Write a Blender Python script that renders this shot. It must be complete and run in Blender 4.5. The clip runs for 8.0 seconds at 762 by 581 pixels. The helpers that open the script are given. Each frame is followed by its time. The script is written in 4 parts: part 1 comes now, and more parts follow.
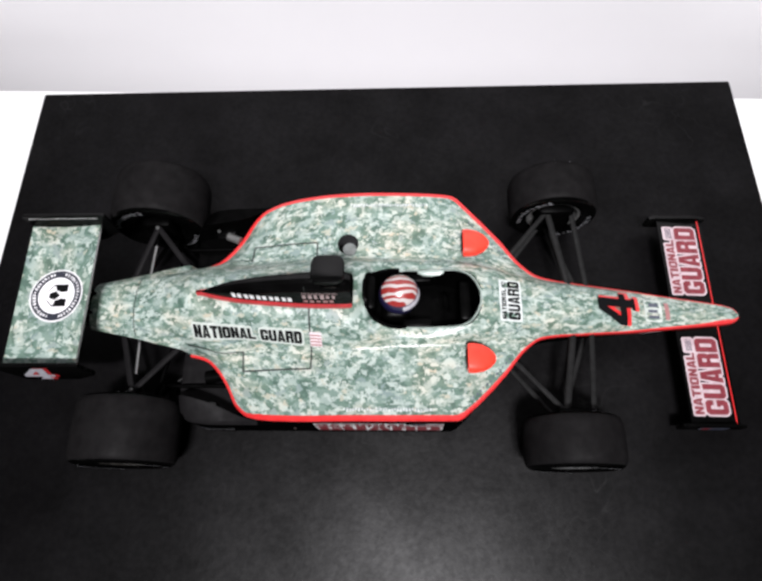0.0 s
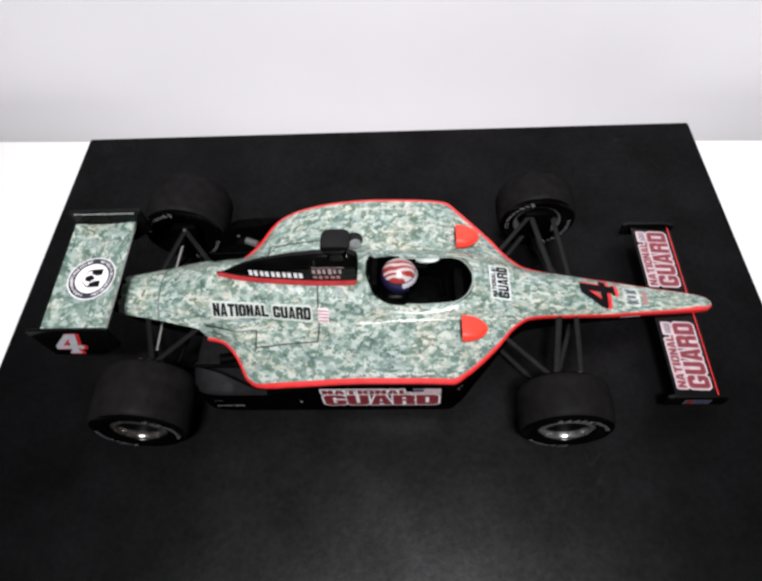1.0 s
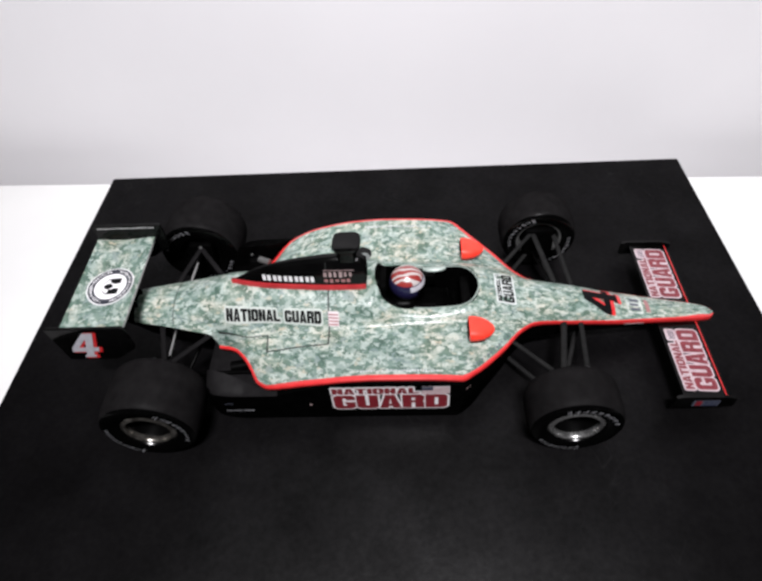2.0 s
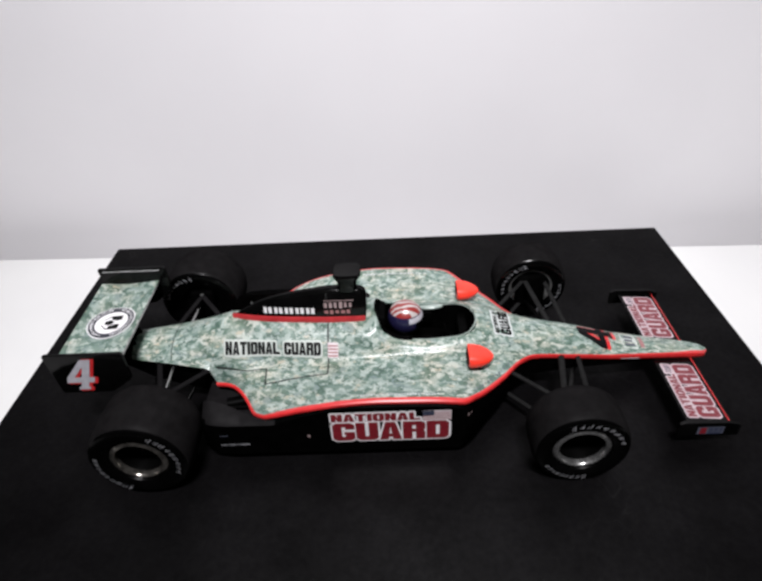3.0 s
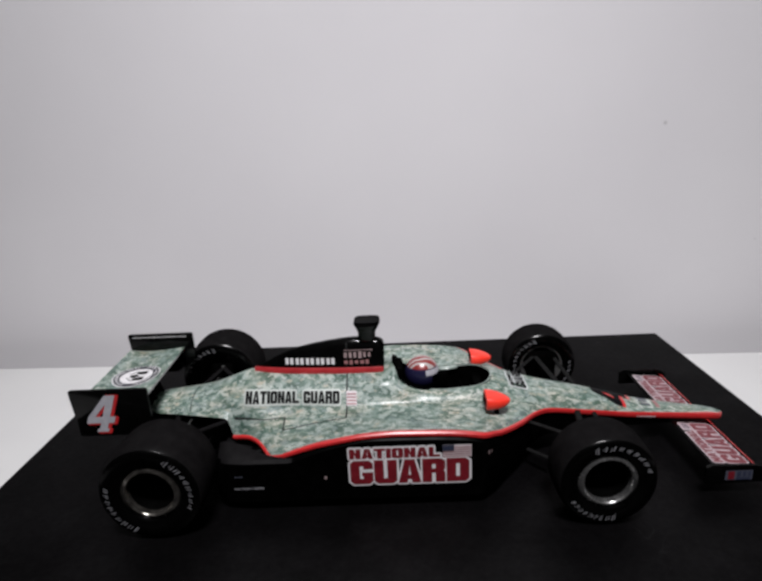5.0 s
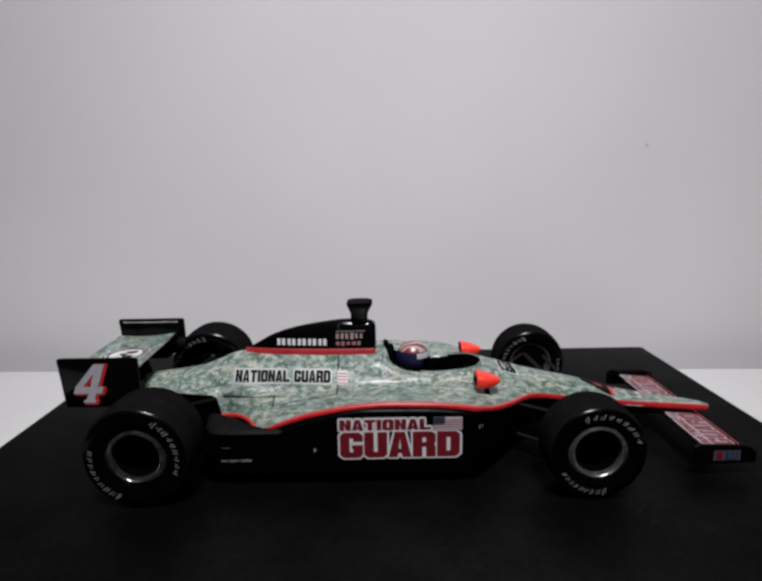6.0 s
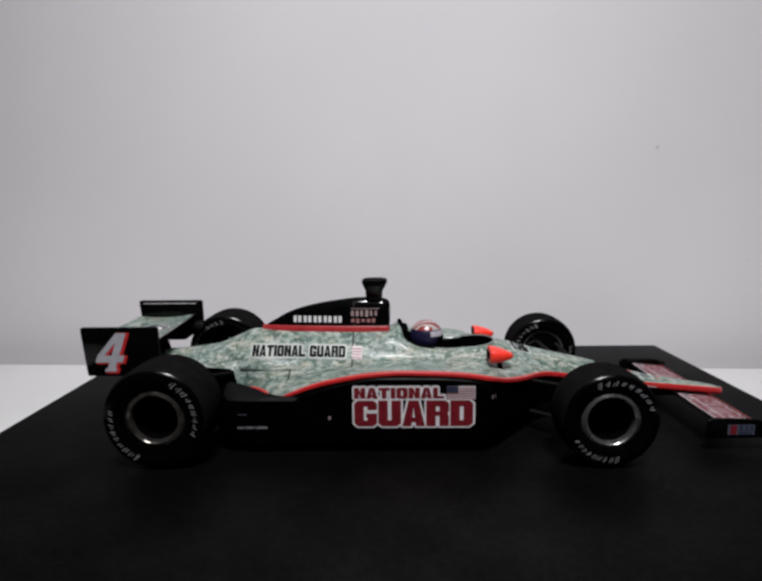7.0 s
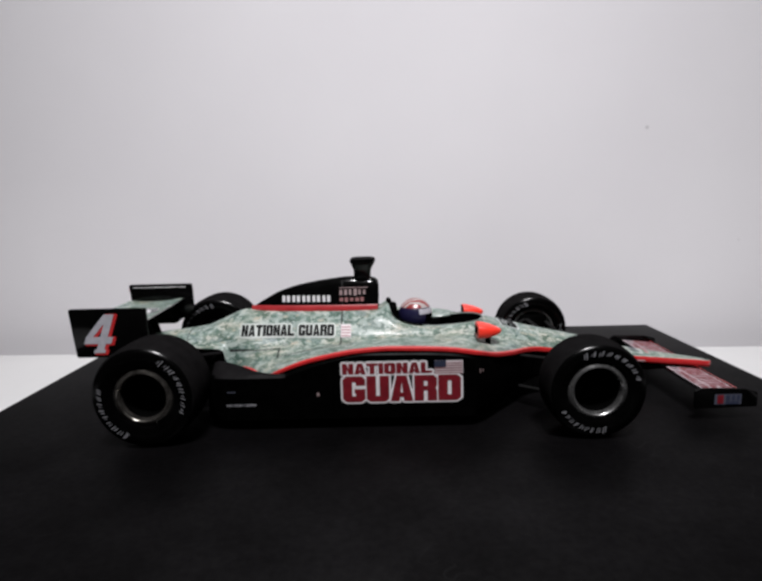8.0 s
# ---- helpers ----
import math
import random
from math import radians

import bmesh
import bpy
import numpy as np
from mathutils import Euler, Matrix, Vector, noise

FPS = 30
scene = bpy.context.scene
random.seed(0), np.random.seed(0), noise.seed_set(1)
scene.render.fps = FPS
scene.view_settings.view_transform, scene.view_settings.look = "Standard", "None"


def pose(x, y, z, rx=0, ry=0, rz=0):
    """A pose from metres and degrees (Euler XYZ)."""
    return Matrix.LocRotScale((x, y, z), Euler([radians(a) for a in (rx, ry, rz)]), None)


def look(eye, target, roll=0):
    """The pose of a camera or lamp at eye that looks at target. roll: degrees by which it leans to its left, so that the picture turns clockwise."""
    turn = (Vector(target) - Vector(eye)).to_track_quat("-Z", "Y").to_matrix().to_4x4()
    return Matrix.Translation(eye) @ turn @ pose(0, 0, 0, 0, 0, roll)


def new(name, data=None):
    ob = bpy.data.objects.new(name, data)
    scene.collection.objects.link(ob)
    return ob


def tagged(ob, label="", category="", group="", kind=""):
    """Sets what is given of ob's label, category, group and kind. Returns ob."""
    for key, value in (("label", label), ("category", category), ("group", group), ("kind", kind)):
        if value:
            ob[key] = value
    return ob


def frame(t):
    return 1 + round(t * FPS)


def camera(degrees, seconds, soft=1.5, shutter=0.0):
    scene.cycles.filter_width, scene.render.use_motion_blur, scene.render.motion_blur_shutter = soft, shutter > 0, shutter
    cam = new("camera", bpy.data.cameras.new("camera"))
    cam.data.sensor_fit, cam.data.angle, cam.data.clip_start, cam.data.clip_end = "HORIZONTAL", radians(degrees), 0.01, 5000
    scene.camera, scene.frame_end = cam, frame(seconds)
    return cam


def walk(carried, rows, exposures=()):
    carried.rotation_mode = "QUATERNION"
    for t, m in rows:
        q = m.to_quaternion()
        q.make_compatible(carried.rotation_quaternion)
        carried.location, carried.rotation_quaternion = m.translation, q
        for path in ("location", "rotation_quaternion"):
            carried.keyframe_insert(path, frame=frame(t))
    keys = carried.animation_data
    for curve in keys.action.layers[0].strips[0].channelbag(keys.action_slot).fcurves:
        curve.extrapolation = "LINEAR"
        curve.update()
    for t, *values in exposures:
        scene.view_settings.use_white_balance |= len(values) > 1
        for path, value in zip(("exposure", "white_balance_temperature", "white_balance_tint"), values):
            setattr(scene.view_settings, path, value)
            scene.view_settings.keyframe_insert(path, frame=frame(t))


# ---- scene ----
cam = camera(66.63, 8.0, soft=2.9)
PATH = [
    (0, (0.02390, -0.07620, 0.24333), (0.00970, 0.02999, -0.03689), -7.484),
    (0.5, (0.02681, -0.10717, 0.24465), (0.01056, 0.03112, -0.02108), -6.972),
    (1, (0.02621, -0.13505, 0.24076), (0.00960, 0.02436, -0.01284), -5.964),
    (1.5, (0.02600, -0.15253, 0.23455), (0.00735, 0.02321, -0.00787), -5.921),
    (1.7, (0.02481, -0.15793, 0.23206), (0.00667, 0.02437, -0.00553), -5.75),
    (2.8, (0.02096, -0.19459, 0.20621), (0.00659, 0.03845, 0.01784), -4.448),
    (3, (0.01803, -0.20040, 0.20010), (0.00868, 0.04059, 0.02168), -3.614),
    (3.5, (0.01293, -0.21112, 0.18610), (0.00973, 0.04716, 0.03352), -2.576),
    (4, (0.01279, -0.22254, 0.17311), (0.01041, 0.04657, 0.04053), -2.502),
    (4.5, (0.01057, -0.23509, 0.15966), (0.00636, 0.04443, 0.05080), -2.975),
    (4.7, (0.00996, -0.23909, 0.15666), (0.00293, 0.04400, 0.05761), -2.952),
    (5.8, (0.00621, -0.25369, 0.12572), (0.00564, 0.03925, 0.06103), -1.407),
    (6, (0.00518, -0.25612, 0.11983), (0.00631, 0.03791, 0.06032), -0.931),
    (6.5, (0.00432, -0.26223, 0.10654), (0.00119, 0.03377, 0.05781), -0.699),
    (7, (0.00344, -0.26559, 0.09806), (-0.00118, 0.03105, 0.05351), -0.569),
    (7.5, (0.00649, -0.26453, 0.09366), (0.00093, 0.03225, 0.05017), -1.400),
    (8, (0.00819, -0.26706, 0.09072), (0.00415, 0.02916, 0.04339), -1.492),
]
EXPOSURES = [(0, 0.76), (0.5, 0.64), (1.0, 0.64), (1.5, 0.64), (3.0, 0.43), (3.5, 0.33), (4.0, 0.17), (4.5, 0.04), (6.0, -0.18), (7.0, -0.11), (7.5, -0.04), (8.0, 0.14)]
walk(cam, [(t, look(eye, target, roll)) for t, eye, target, roll in PATH], EXPOSURES)


# ---- world, lamps ----
world = bpy.data.worlds.new("world")
scene.world = world
world.use_nodes = True
world.node_tree.nodes["Background"].inputs["Color"].default_value = (0.9, 0.92, 1.0, 1)
world.node_tree.nodes["Background"].inputs["Strength"].default_value = 0.05

LAMP_AT = (0.06, -0.74, 1.58)
LAMP_TURN = look(LAMP_AT, (0.02, 0.14, 0.11), 0)
lamp_data = bpy.data.lights.new("ceiling_lamp_light", "AREA")
lamp_data.shape, lamp_data.size, lamp_data.size_y, lamp_data.energy, lamp_data.color = "RECTANGLE", 0.34, 0.13, 2.75, (1.0, 0.981, 1.011)
lamp_data.spread = radians(44)
lamp = new("ceiling_lamp_light", lamp_data)
lamp.matrix_world = LAMP_TURN


# ---- materials ----
def material(name, colour, rough=0.5, metal=0.0, coat=0.0, spec=0.5):
    m = bpy.data.materials.new(name)
    m.use_nodes = True
    b = m.node_tree.nodes["Principled BSDF"]
    b.inputs["Base Color"].default_value = (*colour, 1)
    b.inputs["Roughness"].default_value = rough
    b.inputs["Metallic"].default_value = metal
    b.inputs["Coat Weight"].default_value = coat
    b.inputs["Coat Roughness"].default_value = 0.28
    b.inputs["Specular IOR Level"].default_value = spec
    return m


def add(m, kind, **values):
    n = m.node_tree.nodes.new(kind)
    for key, value in values.items():
        n.inputs[key].default_value = value
    return n


def wire(m, a, out, b, into):
    m.node_tree.links.new(a.outputs[out], b.inputs[into])


def ramp(m, stops, mode="LINEAR"):
    n = m.node_tree.nodes.new("ShaderNodeValToRGB")
    n.color_ramp.interpolation = mode
    while len(n.color_ramp.elements) < len(stops):
        n.color_ramp.elements.new(0.5)
    for e, (at, c) in zip(n.color_ramp.elements, stops):
        e.position, e.color = at, (*c, 1)
    return n


def vary(m, low, high, scale, detail=4.0, rough=None, bump=0.0, bump_scale=None, bump_distance=0.0002):
    """Mottled colour between two tones, with fine relief."""
    b = m.node_tree.nodes["Principled BSDF"]
    co = add(m, "ShaderNodeTexCoord")
    n = add(m, "ShaderNodeTexNoise", Scale=scale, Detail=detail)
    wire(m, co, "Object", n, "Vector")
    r = ramp(m, [(0.3, low), (0.7, high)])
    wire(m, n, "Fac", r, "Fac")
    wire(m, r, "Color", b, "Base Color")
    if rough:
        q = ramp(m, [(0.3, (rough[0],) * 3), (0.7, (rough[1],) * 3)])
        wire(m, n, "Fac", q, "Fac")
        wire(m, q, "Color", b, "Roughness")
    if bump:
        f = add(m, "ShaderNodeTexNoise", Scale=bump_scale or scale * 8, Detail=3.0)
        wire(m, co, "Object", f, "Vector")
        k = add(m, "ShaderNodeBump", Strength=bump, Distance=bump_distance)
        wire(m, f, "Fac", k, "Height")
        wire(m, k, "Normal", b, "Normal")
    return m


def deep_black(name, low, high, gloss, rough, scale=150.0, detail=4.0, bump=0.0, bump_scale=900.0, bump_distance=0.0001, scuffed=False):
    """Black body colour under an even, weak sheen, mottled in tone and gloss."""
    m = material(name, low, rough)
    m.node_tree.nodes.remove(m.node_tree.nodes["Principled BSDF"])
    out = m.node_tree.nodes["Material Output"]
    co = add(m, "ShaderNodeTexCoord")
    n = add(m, "ShaderNodeTexNoise", Scale=scale, Detail=detail, Roughness=0.62)
    wire(m, co, "Object", n, "Vector")
    base = ramp(m, [(0.3, low), (0.7, high)])
    sheen = ramp(m, [(0.3, (gloss[0],) * 3), (0.7, (gloss[1],) * 3)])
    dull = add(m, "ShaderNodeBsdfDiffuse")
    shiny = add(m, "ShaderNodeBsdfGlossy", Roughness=rough)
    both = m.node_tree.nodes.new("ShaderNodeAddShader")
    wire(m, n, "Fac", base, "Fac")
    wire(m, n, "Fac", sheen, "Fac")
    wire(m, base, "Color", dull, "Color")
    wire(m, sheen, "Color", shiny, "Color")
    if scuffed:
        # fine grain, hair scratches in worn patches, and more sheen at a flat angle
        grain = add(m, "ShaderNodeTexNoise", Scale=420.0, Detail=4.0, Roughness=0.7)
        hair = add(m, "ShaderNodeTexNoise", Scale=70.0, Detail=1.0, Distortion=0.3)
        patch = add(m, "ShaderNodeTexNoise", Scale=14.0, Detail=3.0)
        for node in (grain, hair, patch):
            wire(m, co, "Object", node, "Vector")
        speckle = ramp(m, [(0.35, (0.78,) * 3), (0.7, (1.25,) * 3)])
        wire(m, grain, "Fac", speckle, "Fac")
        lines = ramp(m, [(0.0, (0,) * 3), (0.492, (0,) * 3), (0.5, (0.012,) * 3), (0.508, (0,) * 3)])
        wire(m, hair, "Fac", lines, "Fac")
        where = ramp(m, [(0.52, (0,) * 3), (0.66, (1,) * 3)])
        wire(m, patch, "Fac", where, "Fac")
        edge = add(m, "ShaderNodeFresnel", IOR=1.15)
        steps = []
        for kind in ("MULTIPLY", "MULTIPLY", "ADD", "MULTIPLY_ADD"):
            node = m.node_tree.nodes.new("ShaderNodeVectorMath")
            node.operation = kind
            steps.append(node)
        wire(m, sheen, "Color", steps[0], 0)
        wire(m, speckle, "Color", steps[0], 1)
        wire(m, lines, "Color", steps[1], 0)
        wire(m, where, "Color", steps[1], 1)
        wire(m, steps[0], 0, steps[2], 0)
        wire(m, steps[1], 0, steps[2], 1)
        wire(m, edge, 0, steps[3], 0)
        steps[3].inputs[1].default_value = (0.085, 0.085, 0.085)
        wire(m, steps[2], 0, steps[3], 2)
        wire(m, steps[3], 0, shiny, "Color")
    if bump:
        f = add(m, "ShaderNodeTexNoise", Scale=bump_scale, Detail=3.0)
        wire(m, co, "Object", f, "Vector")
        k = add(m, "ShaderNodeBump", Strength=bump, Distance=bump_distance)
        wire(m, f, "Fac", k, "Height")
        wire(m, k, "Normal", dull, "Normal")
        wire(m, k, "Normal", shiny, "Normal")
    wire(m, dull, 0, both, 0)
    wire(m, shiny, 0, both, 1)
    wire(m, both, 0, out, "Surface")
    return m


def camouflage():
    """Digital camouflage: small square cells of greens, sage, cream and grey-blue under clear lacquer."""
    m = material("camouflage_paint", (0.2, 0.28, 0.22), 0.46, coat=0.3, spec=0.35)
    b = m.node_tree.nodes["Principled BSDF"]
    b.inputs["Coat Roughness"].default_value = 0.25
    co = add(m, "ShaderNodeTexCoord")
    snap = add(m, "ShaderNodeVectorMath")
    snap.operation = "SNAP"
    snap.inputs[1].default_value = (0.00048, 0.00042, 0.00042)
    # the pattern is wrapped over the shell: down the flanks it runs on across the fall of the side
    axes = add(m, "ShaderNodeSeparateXYZ")
    wire(m, co, "Object", axes, 0)
    side = add(m, "ShaderNodeMapRange")
    for name, value in (("From Min", -0.02), ("From Max", 0.02), ("To Min", 1.0), ("To Max", -1.0)):
        side.inputs[name].default_value = value
    wire(m, axes, "Y", side, "Value")
    fall = add(m, "ShaderNodeMath")
    fall.operation = "SUBTRACT"
    fall.inputs[1].default_value = 0.033
    wire(m, axes, "Z", fall, 0)
    down = add(m, "ShaderNodeMath")
    down.operation = "MULTIPLY_ADD"
    wire(m, fall, 0, down, 0)
    wire(m, side, 0, down, 1)
    wire(m, axes, "Y", down, 2)
    wrapped = add(m, "ShaderNodeCombineXYZ")
    wire(m, axes, "X", wrapped, 0)
    wire(m, down, 0, wrapped, 1)
    wire(m, wrapped, 0, snap, 0)

    def layer(scale, offset, detail, squeeze, stops, mode="CONSTANT"):
        shift = add(m, "ShaderNodeVectorMath")
        shift.operation = "MULTIPLY_ADD"
        shift.inputs[1].default_value = squeeze
        shift.inputs[2].default_value = (offset, offset * 0.7, offset * 1.3)
        wire(m, snap, 0, shift, 0)
        n = add(m, "ShaderNodeTexNoise", Scale=scale, Detail=detail, Roughness=0.62)
        wire(m, shift, 0, n, "Vector")
        r = ramp(m, stops, mode)
        wire(m, n, "Fac", r, "Fac")
        return r

    def over(under, out, mask, colour):
        mix = m.node_tree.nodes.new("ShaderNodeMix")
        mix.data_type = "RGBA"
        wire(m, mask, "Color", mix, "Factor")
        wire(m, under, out, mix, 6)
        mix.inputs[7].default_value = (*colour, 1)
        return mix

    black, white = (0, 0, 0), (1, 1, 1)
    flat = (0.72, 1.0, 1.0)
    ground = layer(215.0, 0.0, 2.0, flat, [(0.0, (0.063, 0.106, 0.085)), (0.43, (0.096, 0.149, 0.124)), (0.54, (0.152, 0.209, 0.182))])
    sage = over(ground, "Color", layer(350.0, 0.31, 3.0, flat, [(0.0, black), (0.535, white)]), (0.254, 0.304, 0.282))
    pale = over(sage, 2, layer(480.0, 0.77, 2.0, flat, [(0.0, black), (0.565, white)]), (0.355, 0.395, 0.372))
    cream = over(pale, 2, layer(320.0, 1.43, 2.0, flat, [(0.0, black), (0.645, white)]), (0.325, 0.322, 0.270))
    slate = over(cream, 2, layer(290.0, 2.11, 2.0, flat, [(0.0, black), (0.640, white)]), (0.185, 0.232, 0.226))
    patch = layer(85.0, 3.3, 2.0, (0.8, 1, 1), [(0.32, (0.77, 0.83, 0.81)), (0.45, (0.97, 1.0, 0.97)), (0.55, (1.05, 1.01, 0.95)), (0.68, (1.18, 1.05, 0.95))], "LINEAR")
    tone = m.node_tree.nodes.new("ShaderNodeMix")
    tone.data_type, tone.blend_type = "RGBA", "MULTIPLY"
    tone.inputs[0].default_value = 1.0
    wire(m, slate, 2, tone, 6)
    wire(m, patch, "Color", tone, 7)
    wire(m, tone, 2, b, "Base Color")
    return m


def helmet_paint():
    """Dark blue shell with a wavy red and white striped crown."""
    m = material("helmet_paint", (0.02, 0.025, 0.12), 0.3, coat=0.5)
    b = m.node_tree.nodes["Principled BSDF"]
    co = add(m, "ShaderNodeTexCoord")
    wave = add(m, "ShaderNodeTexWave", Scale=118.0, Distortion=6.0, Detail=1.0)
    wave.inputs["Detail Scale"].default_value = 1.2
    wave.bands_direction = "Y"
    wire(m, co, "Object", wave, "Vector")
    stripes = ramp(m, [(0.0, (0.22, 0.022, 0.02)), (0.58, (0.40, 0.36, 0.35))], "CONSTANT")
    wire(m, wave, "Color", stripes, "Fac")
    parts = add(m, "ShaderNodeSeparateXYZ")
    wire(m, co, "Object", parts, "Vector")
    high = m.node_tree.nodes.new("ShaderNodeMapRange")
    high.inputs["From Min"].default_value, high.inputs["From Max"].default_value = 0.0400, 0.0404
    wire(m, parts, "Z", high, "Value")
    mix = m.node_tree.nodes.new("ShaderNodeMix")
    mix.data_type = "RGBA"
    wire(m, high, "Result", mix, "Factor")
    mix.inputs[6].default_value = (0.010, 0.009, 0.036, 1)
    wire(m, stripes, "Color", mix, 7)
    wire(m, mix, 2, b, "Base Color")
    return m


CAMO = camouflage()
RED = vary(material("red_trim_paint", (0.52, 0.02, 0.022), 0.3, coat=0.4), (0.47, 0.016, 0.019), (0.57, 0.027, 0.028), 300)
FIN_RED = vary(material("dull_red_paint", (0.34, 0.02, 0.024), 0.35, coat=0.3), (0.29, 0.016, 0.02), (0.40, 0.03, 0.034), 300)
MIRROR_RED = vary(material("fluorescent_red_plastic", (0.9, 0.04, 0.02), 0.4), (0.86, 0.034, 0.018), (0.95, 0.05, 0.028), 250)
BLACK = deep_black("gloss_black_plastic", (0.0010,) * 3, (0.0022,) * 3, (0.020, 0.028), 0.11, 120)
SATIN = deep_black("satin_black_plastic", (0.0004,) * 3, (0.0010,) * 3, (0.002, 0.004), 0.34, 200)
GREY_ROD = deep_black("dark_grey_plastic", (0.008,) * 3, (0.012,) * 3, (0.006, 0.010), 0.4, 300)
MATT_GREY = deep_black("matt_dark_plastic", (0.005, 0.0047, 0.005), (0.0078, 0.0074, 0.0078), (0.003, 0.005), 0.5, 200)
TREAD = deep_black("matt_tread_rubber", (0.0046, 0.0043, 0.0045), (0.0074, 0.0070, 0.0072), (0.002, 0.004), 0.55, 220, bump=0.25, bump_scale=1800, bump_distance=0.0001)
SIDEWALL = deep_black("gloss_sidewall_rubber", (0.0005,) * 3, (0.0010,) * 3, (0.012, 0.020), 0.2, 160, bump=0.1, bump_scale=2500, bump_distance=0.00005)
RIM_FRONT = vary(material("satin_alloy", (0.3, 0.3, 0.3), 0.28, 0.85), (0.20, 0.20, 0.20), (0.34, 0.34, 0.335), 420, rough=(0.17, 0.3))
RIM_REAR = vary(material("bronzed_alloy", (0.2, 0.18, 0.16), 0.22, 0.9), (0.08, 0.074, 0.067), (0.28, 0.265, 0.24), 330, rough=(0.14, 0.28))
DULL_METAL = vary(material("dull_metal", (0.14, 0.14, 0.14), 0.35, 0.6), (0.10, 0.10, 0.10), (0.17, 0.17, 0.165), 200)
NUMERAL_INK = vary(material("pale_grey_decal", (0.5, 0.5, 0.53), 0.4), (0.36, 0.355, 0.39), (0.45, 0.445, 0.48), 400)
STEEL = vary(material("bright_steel", (0.4, 0.4, 0.4), 0.25, 0.95), (0.30, 0.30, 0.30), (0.42, 0.42, 0.41), 500)
DARK_DISH = deep_black("black_wheel_centre", (0.0008,) * 3, (0.0012,) * 3, (0.003, 0.005), 0.4, 300)
WHITE_INK = vary(material("white_decal", (0.72, 0.71, 0.72), 0.4), (0.64, 0.63, 0.64), (0.76, 0.75, 0.76), 500)
PALE_INK = vary(material("pale_sage_decal", (0.4, 0.43, 0.4), 0.4), (0.36, 0.40, 0.37), (0.48, 0.51, 0.48), 260)
STICKER_PALE = vary(material("pale_grey_sticker", (0.5, 0.53, 0.52), 0.4), (0.46, 0.49, 0.48), (0.56, 0.59, 0.58), 300)
FADED_INK = vary(material("faded_grey_decal", (0.3, 0.22, 0.22), 0.4), (0.20, 0.13, 0.13), (0.36, 0.28, 0.28), 600)
GREY_INK = vary(material("grey_tyre_ink", (0.42, 0.42, 0.44), 0.6), (0.12, 0.12, 0.13), (0.31, 0.31, 0.33), 700)
PINK_INK = vary(material("faded_white_decal", (0.62, 0.52, 0.53), 0.4), (0.52, 0.45, 0.47), (0.64, 0.58, 0.60), 300)
WING_PALE = vary(material("faded_pink_decal", (0.42, 0.33, 0.35), 0.4), (0.37, 0.28, 0.30), (0.47, 0.39, 0.41), 300)
WING_RED = vary(material("faded_red_decal", (0.15, 0.022, 0.03), 0.4), (0.12, 0.016, 0.023), (0.18, 0.028, 0.038), 400)
RED_INK = vary(material("dark_red_decal", (0.32, 0.018, 0.03), 0.4), (0.135, 0.007, 0.013), (0.195, 0.012, 0.02), 400)
BLACK_INK = material("black_decal", (0.003, 0.003, 0.0035), 0.6, spec=0.08)
BLUE_INK = material("blue_decal", (0.028, 0.034, 0.062), 0.4)
NAVY_INK = material("navy_decal", (0.018, 0.02, 0.03), 0.4)
SLATE_INK = material("slate_decal", (0.065, 0.07, 0.095), 0.4)
ROSE_INK = material("rose_decal", (0.28, 0.13, 0.13), 0.4)
# grey of the filler socket's lit floor, light put into the colour
FILLER_LIT = vary(material("grey_plastic", (0.14, 0.15, 0.145), 0.5), (0.085, 0.092, 0.088), (0.13, 0.14, 0.135), 400)
SEAM = material("panel_gap", (0.006, 0.008, 0.007), 0.7)
HELMET = helmet_paint()
LIP = vary(material("pale_sage_lip", (0.24, 0.29, 0.26), 0.3, coat=0.4), (0.20, 0.25, 0.225), (0.30, 0.35, 0.32), 300)
BOARD = deep_black("black_board", (0.0008, 0.0007, 0.0008), (0.0017, 0.0015, 0.0018), (0.0072, 0.0155), 0.43, 24, 10, bump=0.15, bump_scale=900, bump_distance=0.0002, scuffed=True)
WALL = vary(material("wall_paint", (0.72, 0.70, 0.72), 0.75, spec=0.2), (0.665, 0.652, 0.668), (0.70, 0.688, 0.702), 7, detail=6, bump=0.15, bump_scale=260, bump_distance=0.0003)


def specks(m, scale, size, colour):
    """A few tiny dark spots on a plain paint."""
    b = m.node_tree.nodes["Principled BSDF"]
    under = b.inputs["Base Color"].links[0].from_socket
    co = add(m, "ShaderNodeTexCoord")
    dots = add(m, "ShaderNodeTexVoronoi", Scale=scale)
    wire(m, co, "Object", dots, "Vector")
    near = ramp(m, [(0.0, (1, 1, 1)), (size, (0, 0, 0))])
    wire(m, dots, "Distance", near, "Fac")
    mix = m.node_tree.nodes.new("ShaderNodeMix")
    mix.data_type = "RGBA"
    wire(m, near, "Color", mix, "Factor")
    m.node_tree.links.new(under, mix.inputs[6])
    mix.inputs[7].default_value = (*colour, 1)
    wire(m, mix, 2, b, "Base Color")


